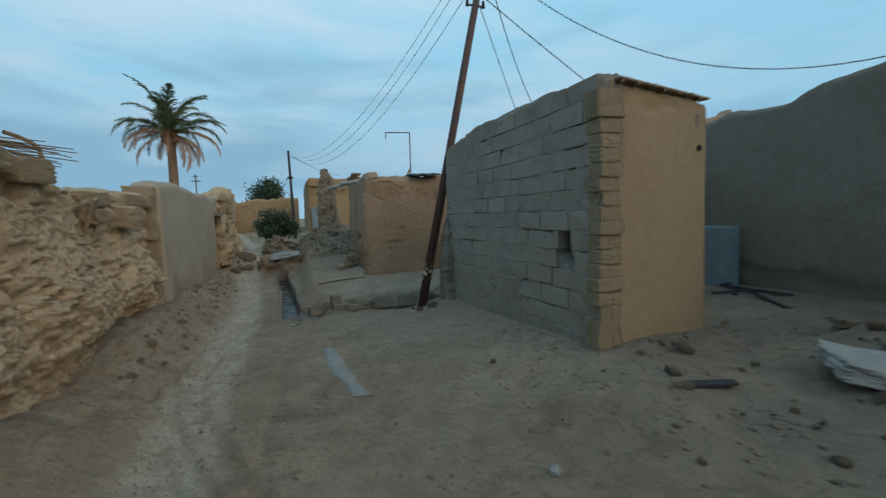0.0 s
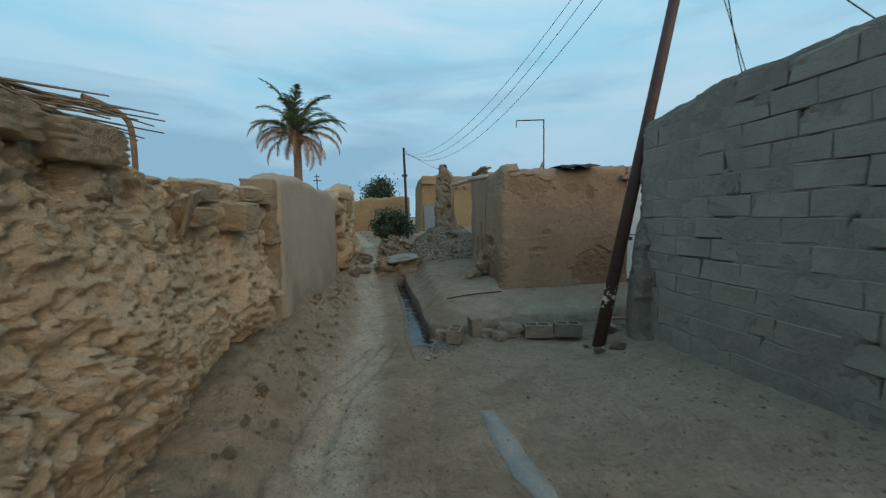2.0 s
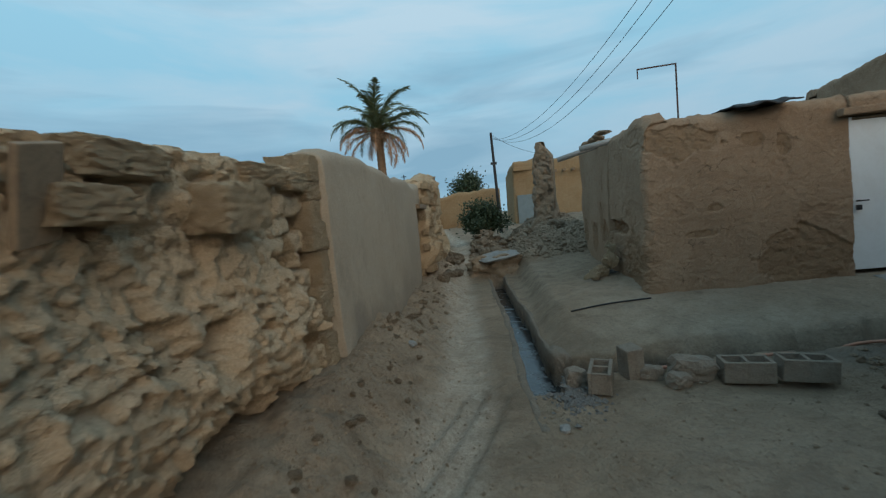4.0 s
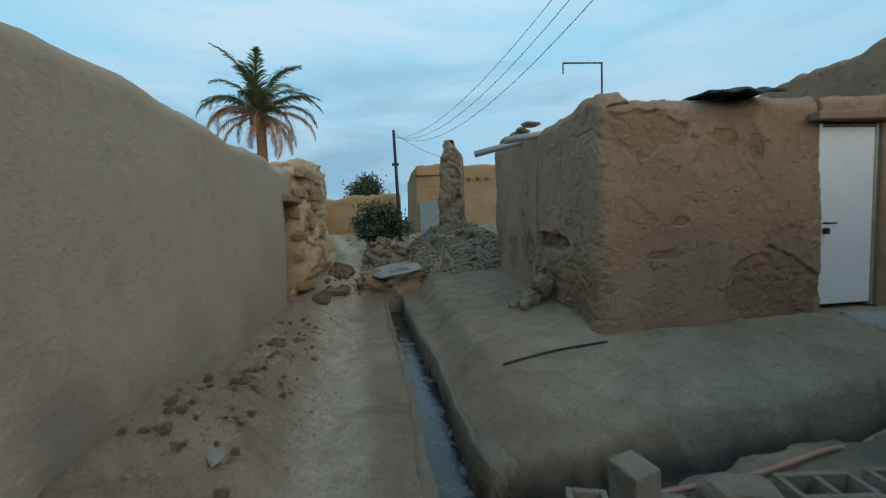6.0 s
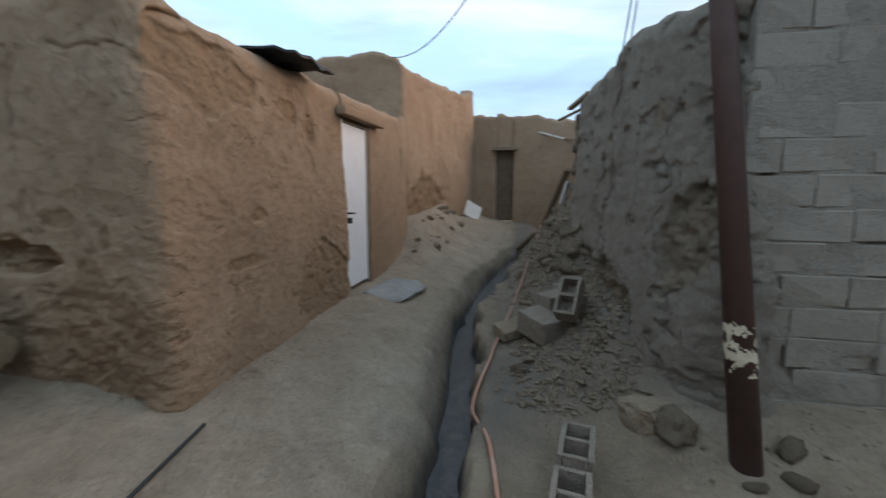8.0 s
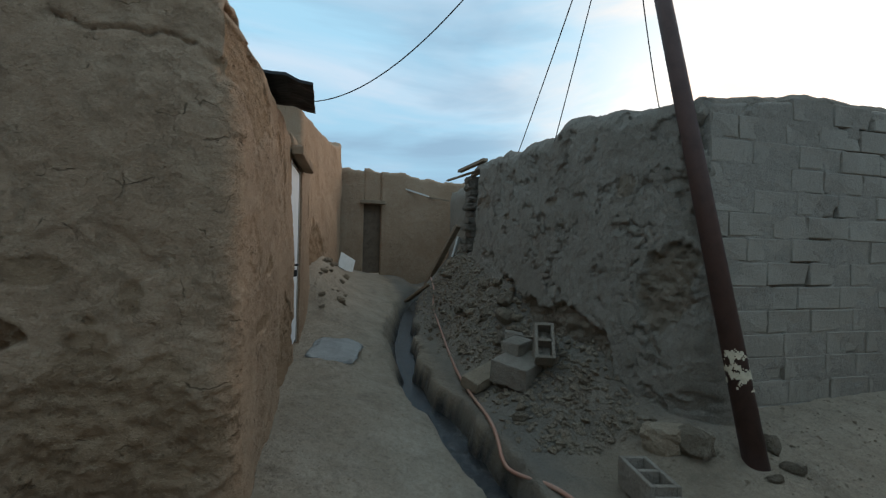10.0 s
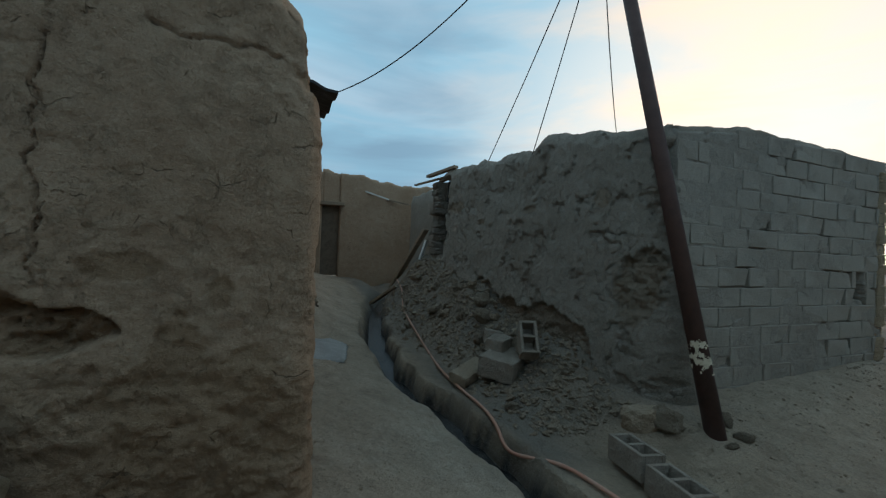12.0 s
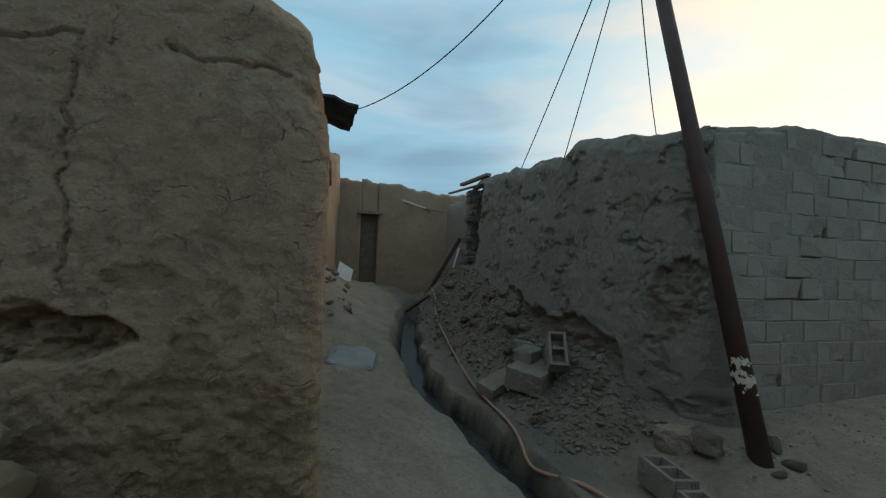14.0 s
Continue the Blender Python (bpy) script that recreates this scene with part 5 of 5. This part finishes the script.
# small fittings on the far wall of the side lane
timber("timber", (14.75, 8.25, 3.45), (14.05, 7.1, 3.02), 0.09, 0.05, "pale spout sticking out of the end wall", M_WHITE)
timber("timber", (14.75, 7.5, 3.15), (14.05, 6.35, 2.9), 0.06, 0.05, "dark stick poking out of the end wall")
ob = box_thing("white_board", (0.55, 0.03, 0.5), pose(12.5, 9.86, on_ground(12.5, 9.86) + 0.22, -22, 28, -60), M_WHITE, 0.006, "pale board leaning at the foot of the wall", "board")
box_thing("doorway_lintel", (0.5, 0.9, 0.09), pose(-2.12, 12.85, 1.60), M_WOOD, 0.015, "rough timber lintel over the lane doorway", "lintel")
box_thing("door_1", (0.05, 0.84, 2.2), pose(-2.36, 12.85, 0.5), M_OLDDOOR, 0.006, "old brown door set back in the lane doorway", "door", kind="structure")
box_thing("lane_end_lintel", (0.3, 0.85, 0.12), pose(14.42, 9.02, 2.76), M_WOOD, 0.02, "dark timber lintel over the end doorway", "lintel")


# ---- leaning pole and wires ----
pole = thing("utility_pole", None, "rusty brown steel utility pole, leaning, with a pale splash", "pole")
FOOT, TOP = Vector((2.09, 6.99, -0.22)), Vector((3.84, 7.24, 7.25))
bm = bmesh.new()
at = lambda z: FOOT.lerp(TOP, (z - FOOT.z) / (TOP.z - FOOT.z))
tube_bm(bm, at(-0.6), TOP, 0.081, 0.058, 24)
part("shaft", bm, M_RUST, pole, "", True)
bm = bmesh.new()
tube_bm(bm, at(0.26), at(0.56), 0.0805, 0.080, 72, False)
bmesh.ops.subdivide_edges(bm, edges=[e for e in bm.edges if abs((e.verts[0].co - e.verts[1].co).z) > 0.1], cuts=30)
gone = [f for f in bm.faces if (lambda c: noise.noise(c * 16) + 0.5 * noise.noise(c * 45) + 0.3 * noise.noise(c * 120) < -0.15 + 4 * abs(c.z - 0.41) or c.x > FOOT.x + 0.16 + 0.25 * (c.z + 0.2))(f.calc_center_median())]
bmesh.ops.delete(bm, geom=gone, context="FACES")
part("splash", bm, M_PALEPAINT, pole, "pale paint splash")
for z in (5.2, 5.9):
    bm = bmesh.new()
    p = at(z)
    tube_bm(bm, p + Vector((-0.16, 0, 0)), p + Vector((0.16, 0, 0)), 0.018, 0.018, 8)
    arm = part("bracket", bm, M_RUST, pole, "short rusty cross bracket")
    for s in (-0.16, 0.16):
        bm = bmesh.new()
        tube_bm(bm, p + Vector((s, 0, -0.02)), p + Vector((s, 0, 0.1)), 0.035, 0.022, 10)
        part("insulator", bm, M_TAR, arm, "dark insulator")


def wire(a, b, sag, label, radius=0.008, group="overhead wires"):
    a, b = Vector(a), Vector(b)
    n = 28
    cu = bpy.data.curves.new("overhead_wire", "CURVE")
    cu.dimensions, cu.bevel_depth, cu.bevel_resolution = "3D", radius, 1
    sp = cu.splines.new("POLY")
    sp.points.add(n - 1)
    for k in range(n):
        t = k / (n - 1)
        p = a.lerp(b, t) - Vector((0, 0, 4 * sag * t * (1 - t)))
        sp.points[k].co = (*p, 1)
    cu.materials.append(M_WIRE)
    return tagged(new("overhead_wire", cu), label, "wire", group)


FAR_TOP = Vector((0.05, 25.0, 5.15))
for high, dx, sg in ((6.9, -0.06, 1.45), (6.5, 0.0, 1.6), (5.85, 0.06, 1.65)):
    wire(at(high), FAR_TOP + Vector((dx, 0, -0.2 + 0.5 * dx)), sg, "black overhead wire sagging to the far pole", 0.006)
wire(at(5.45), (7.8, 6.66, 2.6), 0.06, "black cable running over the hut roof", 0.009)
wire(at(5.35), (4.63, 7.31, 2.5), 0.03, "thin stay wire dropping to the hut roof", 0.007)
wire(at(6.1), (7.65, 2.6, 3.35), 1.05, "black cable sagging to the grey building", 0.008)
wire(at(6.1), (8.0, 10.95, 3.95), 1.0, "black cable sagging to the taller house", 0.009)
wire(FAR_TOP + Vector((0, 0, -0.05)), (2.6, 24.2, 3.8), 0.2, "thin wire from the far pole to the roofs", 0.008)
far_pole = thing("far_utility_pole", None, "thin dark wooden utility pole by the lane", "pole")
bm = bmesh.new()
tube_bm(bm, (0.1, 25.0, 0.2), (-0.02, 25.0, 5.25), 0.085, 0.06, 12)
part("shaft", bm, M_TAR, far_pole)
bm = bmesh.new()
box_bm(bm, (0.3, 0.12, 0.12), (0.0, 25.0, 3.75), 0.02)
part("bracket", bm, M_TAR, far_pole)
mast = thing("distant_mast", None, "small distant lattice mast behind the walls", "mast")
bm = bmesh.new()
tube_bm(bm, (-8.4, 45, 0.5), (-8.4, 45, 5.9), 0.06, 0.05, 6)
tube_bm(bm, (-8.8, 45, 5.3), (-8.0, 45, 5.3), 0.04, 0.04, 6)
tube_bm(bm, (-8.65, 45, 5.7), (-8.15, 45, 5.7), 0.04, 0.04, 6)
part("post", bm, M_TAR, mast)


# ---- blocks, hose, slab and other loose things ----
def hollow_block_bm(bm, l=0.4, w=0.2, h=0.19):
    t = 0.032
    for y in (-(w - t) / 2, (w - t) / 2):
        box_bm(bm, (l, t, h), (0, y, 0), 0.004, None, 1)
    for x in (-(l - t) / 2, 0, (l - t) / 2):
        box_bm(bm, (t, w - 2 * t - 0.002, h - 0.002), (x, 0, 0), 0.003, None, 1)
    box_bm(bm, (l - 0.01, w - 0.01, 0.02), (0, 0, -h / 2 + 0.03), 0.0)


def hollow_block(m, label, mat=M_OLDBLOCK, group="hollow blocks"):
    bm = bmesh.new()
    hollow_block_bm(bm)
    ob = part("hollow_block", bm, mat)
    ob.matrix_basis = m
    return tagged(ob, label, "block", group)


hollow_block(pose(0.37, 7.98, -0.27, 0, 0, 72), "hollow concrete block standing by the drain")
box_thing("half_block", (0.17, 0.19, 0.30), pose(0.70, 8.17, -0.22, 3, -4, 15), M_OLDBLOCK, 0.015, "half concrete block set on end by the drain", "block", "broken blocks")
hollow_block(pose(1.62, 7.98, -0.27, 2, 0, -8), "hollow concrete block lying with its cells up")
hollow_block(pose(2.06, 7.90, -0.25, 1, 2, -10), "hollow concrete block lying with its cells up")
face = Vector((-0.72, 0.28, 0.62)).normalized()
tall = (Vector((0, 0, 1)) - face * face.z).normalized()
hollow_block(Matrix.Translation((3.74, 7.80, 0.27)) @ Matrix((tall, face.cross(tall), face)).transposed().to_4x4(), "hollow concrete block tipped up on the stack")
for x, y, z, rz, size, rx, ry in ((4.02, 7.92, -0.06, -52, (0.62, 0.44, 0.24), 5, -4), (4.22, 7.90, 0.13, -50, (0.34, 0.24, 0.15), 4, -3), (4.30, 8.24, -0.22, -54, (0.64, 0.24, 0.12), 12, -6), (3.95, 7.72, 0.17, -48, (0.22, 0.13, 0.2), 3, 4), (4.62, 7.78, 0.12, -20, (0.30, 0.22, 0.18), 8, 6)):
    bm = bmesh.new()
    box_bm(bm, size, (0, 0, 0), 0.018, None, 2)
    bmesh.ops.subdivide_edges(bm, edges=[e for e in bm.edges if e.calc_length() > 0.1], cuts=3, use_grid_fill=True)
    for v in bm.verts:
        v.co += 0.016 * Vector(noise.noise_vector(v.co * 9 + Vector((x * 9, y, 0))))
    ob = part("broken_block", bm, M_OLDBLOCK if size[2] > 0.14 else M_DIRT)
    ob.matrix_basis = pose(x, y, z, rx, ry, rz)
    tagged(ob, "grey broken concrete block stacked by the rubble", "block", "broken blocks")
for x, y, size, rz in ((1.2, 8.06, (0.40, 0.2, 0.24), 5), (1.02, 7.92, (0.2, 0.16, 0.14), 30), (0.86, 8.12, (0.22, 0.12, 0.14), -10), (2.5, 7.4, (0.3, 0.26, 0.22), 40), (0.16, 8.08, (0.2, 0.16, 0.18), 0)):
    ob = new("broken_block", lump_mesh("broken_block", int(x * 77), M_OLDBLOCK if x < 2 else M_DIRT, size, 0.2, 3, 0.7, 1.6))
    ob.matrix_basis = pose(x, y, on_ground(x, y) + size[2] * (0.4 if x < 2 else 0.1), 4, 6, rz)
    tagged(ob, "broken lump of grey concrete beside the drain", "block", "broken blocks")
# rounded stone at the corner where the two drains meet, and the drain's concrete lips
ob = new("corner_stone", lump_mesh("corner_stone", 3, M_LIP, (0.22, 0.42, 0.3), 0.12, 4, 0.4, 1.2))
ob.matrix_basis = pose(0.10, 8.78, -0.40, 0, 0, 12)
tagged(ob, "rounded concrete lump where the drains meet", "stone")
for name, side, y0, y1, w, dz in (("drain_lip", -1, 7.2, 14.5, 0.08, 0.0), ("drain_lip", 1, 8.9, 14.5, 0.05, 0.012)):
    V, F = [], []
    yy = np.linspace(y0, y1, 90)
    for k, y in enumerate(yy):
        inner = float(drain_x(y)) + side * 0.152 + 0.008 * math.sin(y * 9)
        if y < 8.0:
            inner += (8.0 - y) * 0.085
        outer = inner + side * (w + 0.015 * math.sin(y * 3.1))
        z = float(land(np.array([outer]), np.array([y]))[0]) + dz + 0.008
        for x, zz in ((inner, z - 0.32), (inner, z - 0.01), (inner + side * 0.02, z), (outer, z - 0.004), (outer + side * 0.02, z - 0.06)):
            V.append((x, y, zz))
        if k:
            for q in range(4):
                F.append((5 * k - 5 + q, 5 * k - 4 + q, 5 * k + 1 + q, 5 * k + q))
    tagged(mesh_ob(name, V, F, M_LIP), "worn mud-and-cement lip along the open drain", "kerb", "drain lips", kind="structure")
# strip of old concrete in the track
V, F = [], []
for k in range(40):
    y = 4.0 + k * 0.044
    c, w = 0.34 + 0.125 * (5.7 - y) + 0.012 * math.sin(y * 2.3), 0.10 + 0.02 * math.sin(y * 4.1) + 0.012 * math.sin(y * 11)
    for s in (-1, -0.85, 0.85, 1):
        x = c + s * w
        V.append((x, y, on_ground(x, y) + (0.010 if abs(s) < 1 else -0.04)))
    if k:
        for q in range(3):
            F.append((4 * k - 4 + q, 4 * k - 3 + q, 4 * k + 1 + q, 4 * k + q))
tagged(mesh_ob("concrete_strip", V, F, M_CONC), "pale strip of old concrete sunk in the earth", "paving")


def flex(name, pts, radius, mat, label, category):
    cu = bpy.data.curves.new(name, "CURVE")
    cu.dimensions, cu.bevel_depth, cu.bevel_resolution = "3D", radius, 3
    sp = cu.splines.new("NURBS")
    sp.points.add(len(pts) - 1)
    for q, p in zip(sp.points, pts):
        q.co = (*p, 1)
    sp.use_endpoint_u, sp.order_u = True, 3
    cu.materials.append(mat)
    return tagged(new(name, cu), label, category)


HOSE = ((0.75, 8.26), (1.2, 8.28), (1.62, 8.32), (1.95, 8.38), (2.25, 8.44), (2.6, 8.56), (2.76, 8.62), (3.0, 8.58), (3.4, 8.53), (3.9, 8.52), (4.8, 8.44), (5.8, 8.34), (7.2, 8.2), (7.9, 8.15), (8.6, 7.95), (9.4, 7.9))
flex("hose", [(x, y, max(on_ground(x, y), -0.45) + 0.03) for x, y in HOSE], 0.016, M_HOSE, "faded red garden hose lying along the drain", "hose")
flex("stick", [(0.47, 9.78, on_ground(0.47, 9.78) + 0.02), (0.9, 9.9, on_ground(0.9, 9.9) + 0.02), (1.3, 9.97, on_ground(1.3, 9.97) + 0.015), (1.6, 10.03, on_ground(1.6, 10.03) + 0.01)], 0.010, M_TAR, "thin black stick lying on the bare earth", "stick")
ob = new("drain_slab", lump_mesh("drain_slab", 9, M_CONC, (1.05, 0.85, 0.09), 0.16, 4, 0.45, 1.3))
ob.matrix_basis = pose(-0.38, 14.95, 0.20, 7, -8, 20)
tagged(ob, "round pale concrete slab bridging the drain", "slab")
ob = new("mud_mound", lump_mesh("mud_mound", 12, M_DIRT, (1.45, 1.0, 0.8), 0.42, 5, 0.25, 2.2))
ob.matrix_basis = pose(-0.40, 15.18, -0.16)
tagged(ob, "mound of mud and stones under the slab", "mound")
ob = new("broken_slab", lump_mesh("broken_slab", 14, M_CONC, (0.8, 0.46, 0.15), 0.14, 4, 0.8, 1.6))
ob.matrix_basis = pose(4.0, 1.62, on_ground(4.0, 1.62) + 0.02, 8, 9, -38)
tagged(ob, "broken pale concrete slab on the rubble heap", "slab")
for x, y, sx, sy, lab in ((1.45, 2.08, 0.09, 0.07, "small white stone lying on the earth"), (-1.52, 8.65, 0.22, 0.09, "flat pale chip on the lane"), (-0.1, 7.21, 0.08, 0.12, "pale stone beside the track")):
    ob = new("pale_stone", lump_mesh("pale_stone", int(100 * x) + 7, M_CONC, (sx, sy, 0.045), 0.2, 2, 0.4))
    ob.matrix_basis = pose(x, y, on_ground(x, y) + 0.012, 0, 0, 40 * x)
    tagged(ob, lab, "stone")
box_thing("metal_tank", (0.55, 0.6, 1.1), pose(7.2, 5.38, 0.5, 0, 0, 4), M_BLUE, 0.03, "blue-grey painted metal tank against the grey building", "tank")
for k, (x, y, l, rz) in enumerate(((6.8, 4.75, 0.9, 40), (7.0, 4.4, 0.8, 110), (6.6, 4.55, 0.7, -20), (6.95, 4.9, 0.6, 75), (6.4, 3.9, 0.8, 60), (2.9, 2.15, 0.34, -25))):
    box_thing("charred_plank", (l, 0.08, 0.025), pose(x, y, on_ground(x, y) + 0.03, 3, -3, rz), M_TAR, 0.006, "charred plank lying on the ground", "plank", "charred planks")

# reeds and sticks on the crumbling wall
reeds = thing("reed_bundle", None, "bundle of dry reeds sticking out of the wall top", "reeds")
r = random.Random(5)
for k in range(26):
    bm = bmesh.new()
    y0, z0 = 4.0 + r.uniform(0, 0.3), 2.04 + r.uniform(-0.03, 0.07)
    tube_bm(bm, (-2.3 + r.uniform(-0.1, 0.2), y0, z0), (-2.12 + r.uniform(-0.2, 0.3), y0 + r.uniform(0.35, 0.65), z0 + r.uniform(-0.14, 0.03)), 0.008, 0.004, 6)
    part("reed", bm, M_STRAW, reeds)
flex("crooked_stick", [(-2.35, 5.35, 1.7), (-2.33, 5.35, 2.1), (-2.36, 5.28, 2.25), (-2.5, 5.1, 2.3)], 0.02, M_TRUNK, "crooked dry stick standing on the ruined wall", "stick")
ob = box_thing("grey_plank", (0.03, 0.16, 0.34), pose(-1.97, 5.32, 1.52, 12, 20, 10), M_WOOD, 0.006, "grey weathered plank stuck in the ruined wall", "plank")
for k in range(5):
    box_thing("beam_end", (0.14, 0.3, 0.12), pose(2.6 + 0.45 * k, 25.75, 3.15), M_WOOD, 0.01, "dark roof beam end in the orange house", "beam", "roof beam ends")
box_thing("blue_gate", (0.9, 0.06, 1.5), pose(1.55, 25.98, 1.35, 0, 0, -7), M_BLUE, 0.01, "blue-grey metal gate in the orange house", "gate")


# ---- plants ----
def frond(seed, length, droop, mat):
    """A feather leaf: a bent midrib with narrow leaflets on both sides."""
    r = random.Random(seed)
    V, F = [], []
    n = 34
    rib = []
    for k in range(n + 1):
        t = k / n
        a = 0.95 - droop * t ** 1.5
        rib.append((rib[-1] + Vector((math.cos(a), 0, math.sin(a))) * (length / n)) if rib else Vector((0, 0, 0)))
    for k in range(n):
        a, b = rib[k], rib[k + 1]
        w = 0.035 * (1 - k / n) + 0.008
        i = len(V)
        V += [a + Vector((0, w, 0)), a - Vector((0, w, 0)), b - Vector((0, w * 0.9, 0)), b + Vector((0, w * 0.9, 0)), a - Vector((0, 0, w)), b - Vector((0, 0, w))]
        F += [(i, i + 1, i + 2, i + 3), (i + 1, i + 4, i + 5, i + 2), (i + 4, i, i + 3, i + 5)]
        if k < 4:
            continue
        t = k / n
        for side in (-1, 1):
            for rep in range(2):
                ll = length * 0.21 * math.sin(math.pi * min(1.0, 0.22 + 0.78 * t)) ** 0.7 * r.uniform(0.75, 1.1)
                d = (b - a).normalized()
                way = (d * 0.85 + Vector((0, side, 0)) * r.uniform(0.55, 0.85) + Vector((0, 0, r.uniform(-0.25, 0.35)))).normalized()
                p = a.lerp(b, rep * 0.5)
                q = p + way * ll + Vector((0, 0, -0.22 * ll))
                m = p + way * ll * 0.5
                wv = d * 0.016 + Vector((0, 0, 0.008))
                i = len(V)
                V += [p - wv, p + wv, m + wv, m - wv, q]
                F += [(i, i + 1, i + 2, i + 3), (i + 3, i + 2, i + 4)]
    me = bpy.data.meshes.new("frond")
    me.from_pydata([tuple(v) for v in V], [], F)
    me.materials.append(mat)
    return me


palm = thing("date_palm", None, "date palm with a ragged, partly dry crown", "palm")
PALM = Vector((-5.8, 25.6, 5.8))
rings, sides = 46, 16
V, F = [], []
for k in range(rings):
    t = k / (rings - 1)
    rad = 0.24 - 0.05 * t + 0.025 * (k % 2) + (0.12 * max(0, t - 0.9) * 10)
    for s in range(sides):
        a = 2 * math.pi * s / sides
        V.append((PALM.x + 0.12 * math.sin(t * 2) - 0.1 + rad * math.cos(a), PALM.y + rad * math.sin(a), 0.2 + t * (PALM.z - 0.1)))
    if k:
        for s in range(sides):
            F.append(((k - 1) * sides + s, (k - 1) * sides + (s + 1) % sides, k * sides + (s + 1) % sides, k * sides + s))
mesh_ob("trunk", V, F, M_TRUNK, palm, "reddish scaly trunk")
heart = new("crown_base", lump_mesh("crown_base", 8, M_TRUNK, (0.75, 0.75, 0.9), 0.35, 4, 0.0, 4.0))
heart.parent = palm
heart.matrix_basis = pose(PALM.x, PALM.y, PALM.z + 0.05)
r = random.Random(3)
GREEN = [frond(k, 2.9, 1.1 + 0.25 * k, M_FROND) for k in range(4)]
LOW = [frond(10 + k, 2.7, 1.9 + 0.3 * k, M_FROND) for k in range(3)]
DRY = [frond(20 + k, 2.6, 1.5 + 0.4 * k, M_DRYFROND) for k in range(3)]
for k in range(40):
    az = k * 137.5 + r.uniform(-18, 18)
    if k < 11:
        me, tilt = r.choice(GREEN), r.uniform(-34, -4)
    elif k < 26:
        me, tilt = r.choice(GREEN + LOW), r.uniform(0, 42)
    else:
        me, tilt = r.choice(DRY), r.uniform(28, 70)
    ob = new("frond", me)
    ob.parent = palm
    s = r.uniform(0.9, 1.2)
    ob.matrix_basis = Matrix.Translation(PALM + Vector((0, 0, 0.2))) @ pose(0, 0, 0, r.uniform(-15, 15), tilt, az) @ Matrix.Diagonal((s, s, s, 1))


def leafy(name, centre, size, branches, leaves, leaf, seed, label, category, mat=M_LEAF, trunk=0.08):
    """A bush or tree: tapered limbs and many small leaves in uneven clumps."""
    r = random.Random(seed)
    root = thing(name, None, label, category)
    base = Vector((centre[0], centre[1], centre[2]))
    bm = bmesh.new()
    tips = []
    for k in range(branches):
        a, e = r.uniform(0, 6.28), r.uniform(0.15, 1.0)
        tip = base + Vector((math.cos(a) * size[0] * r.uniform(0.3, 0.95) * (1.1 - 0.6 * e), math.sin(a) * size[1] * r.uniform(0.3, 0.95) * (1.1 - 0.6 * e), size[2] * (0.3 + 0.7 * e) * r.uniform(0.75, 1.1)))
        mid = base.lerp(tip, 0.5) + Vector((0, 0, size[2] * 0.12))
        tube_bm(bm, base, mid, trunk, trunk * 0.5, 6, False)
        tube_bm(bm, mid, tip, trunk * 0.5, trunk * 0.15, 5, False)
        tips += [tip, mid.lerp(tip, 0.6), mid.lerp(tip, 0.25)]
    part("trunk", bm, M_TRUNK, root, "", True)
    V, F = [], []
    for k in range(leaves):
        c = r.choice(tips)
        sp = 0.10 * (size[0] + size[1])
        p = c + Vector((r.gauss(0, sp), r.gauss(0, sp), r.gauss(0, sp * 0.7)))
        if p.z < base.z + 0.05:
            continue
        d = Vector((r.uniform(-1, 1), r.uniform(-1, 1), r.uniform(-0.3, 1))).normalized() * leaf * r.uniform(0.6, 1.4)
        w = d.cross(Vector((r.uniform(-1, 1), r.uniform(-1, 1), r.uniform(-1, 1)))).normalized() * leaf * 0.28
        i = len(V)
        V += [p, p + d * 0.5 + w, p + d, p + d * 0.5 - w]
        F.append((i, i + 1, i + 2, i + 3))
    me = bpy.data.meshes.new("crown")
    me.from_pydata([tuple(v) for v in V], [], F)
    me.materials.append(mat)
    crown = new("crown", me)
    crown.parent = root
    return root


leafy("bush", (-0.75, 19.6, 0.35), (0.95, 0.9, 1.35), 30, 9000, 0.11, 1, "dark green feathery bush beside the lane", "bush")
leafy("tree", (-2.3, 45, 0.8), (2.3, 2.0, 4.2), 26, 8000, 0.26, 2, "dark green tree behind the far wall", "tree", trunk=0.15)
leafy("tree", (18.0, 45.0, 0.8), (2.2, 2.0, 4.9), 20, 2600, 0.3, 3, "dark green tree behind the houses", "tree", trunk=0.15)
leafy("tree", (-19.0, 27.0, 0.6), (2.2, 1.8, 5.4), 16, 1800, 0.28, 4, "small dark tree behind the ruined wall", "tree", trunk=0.12)
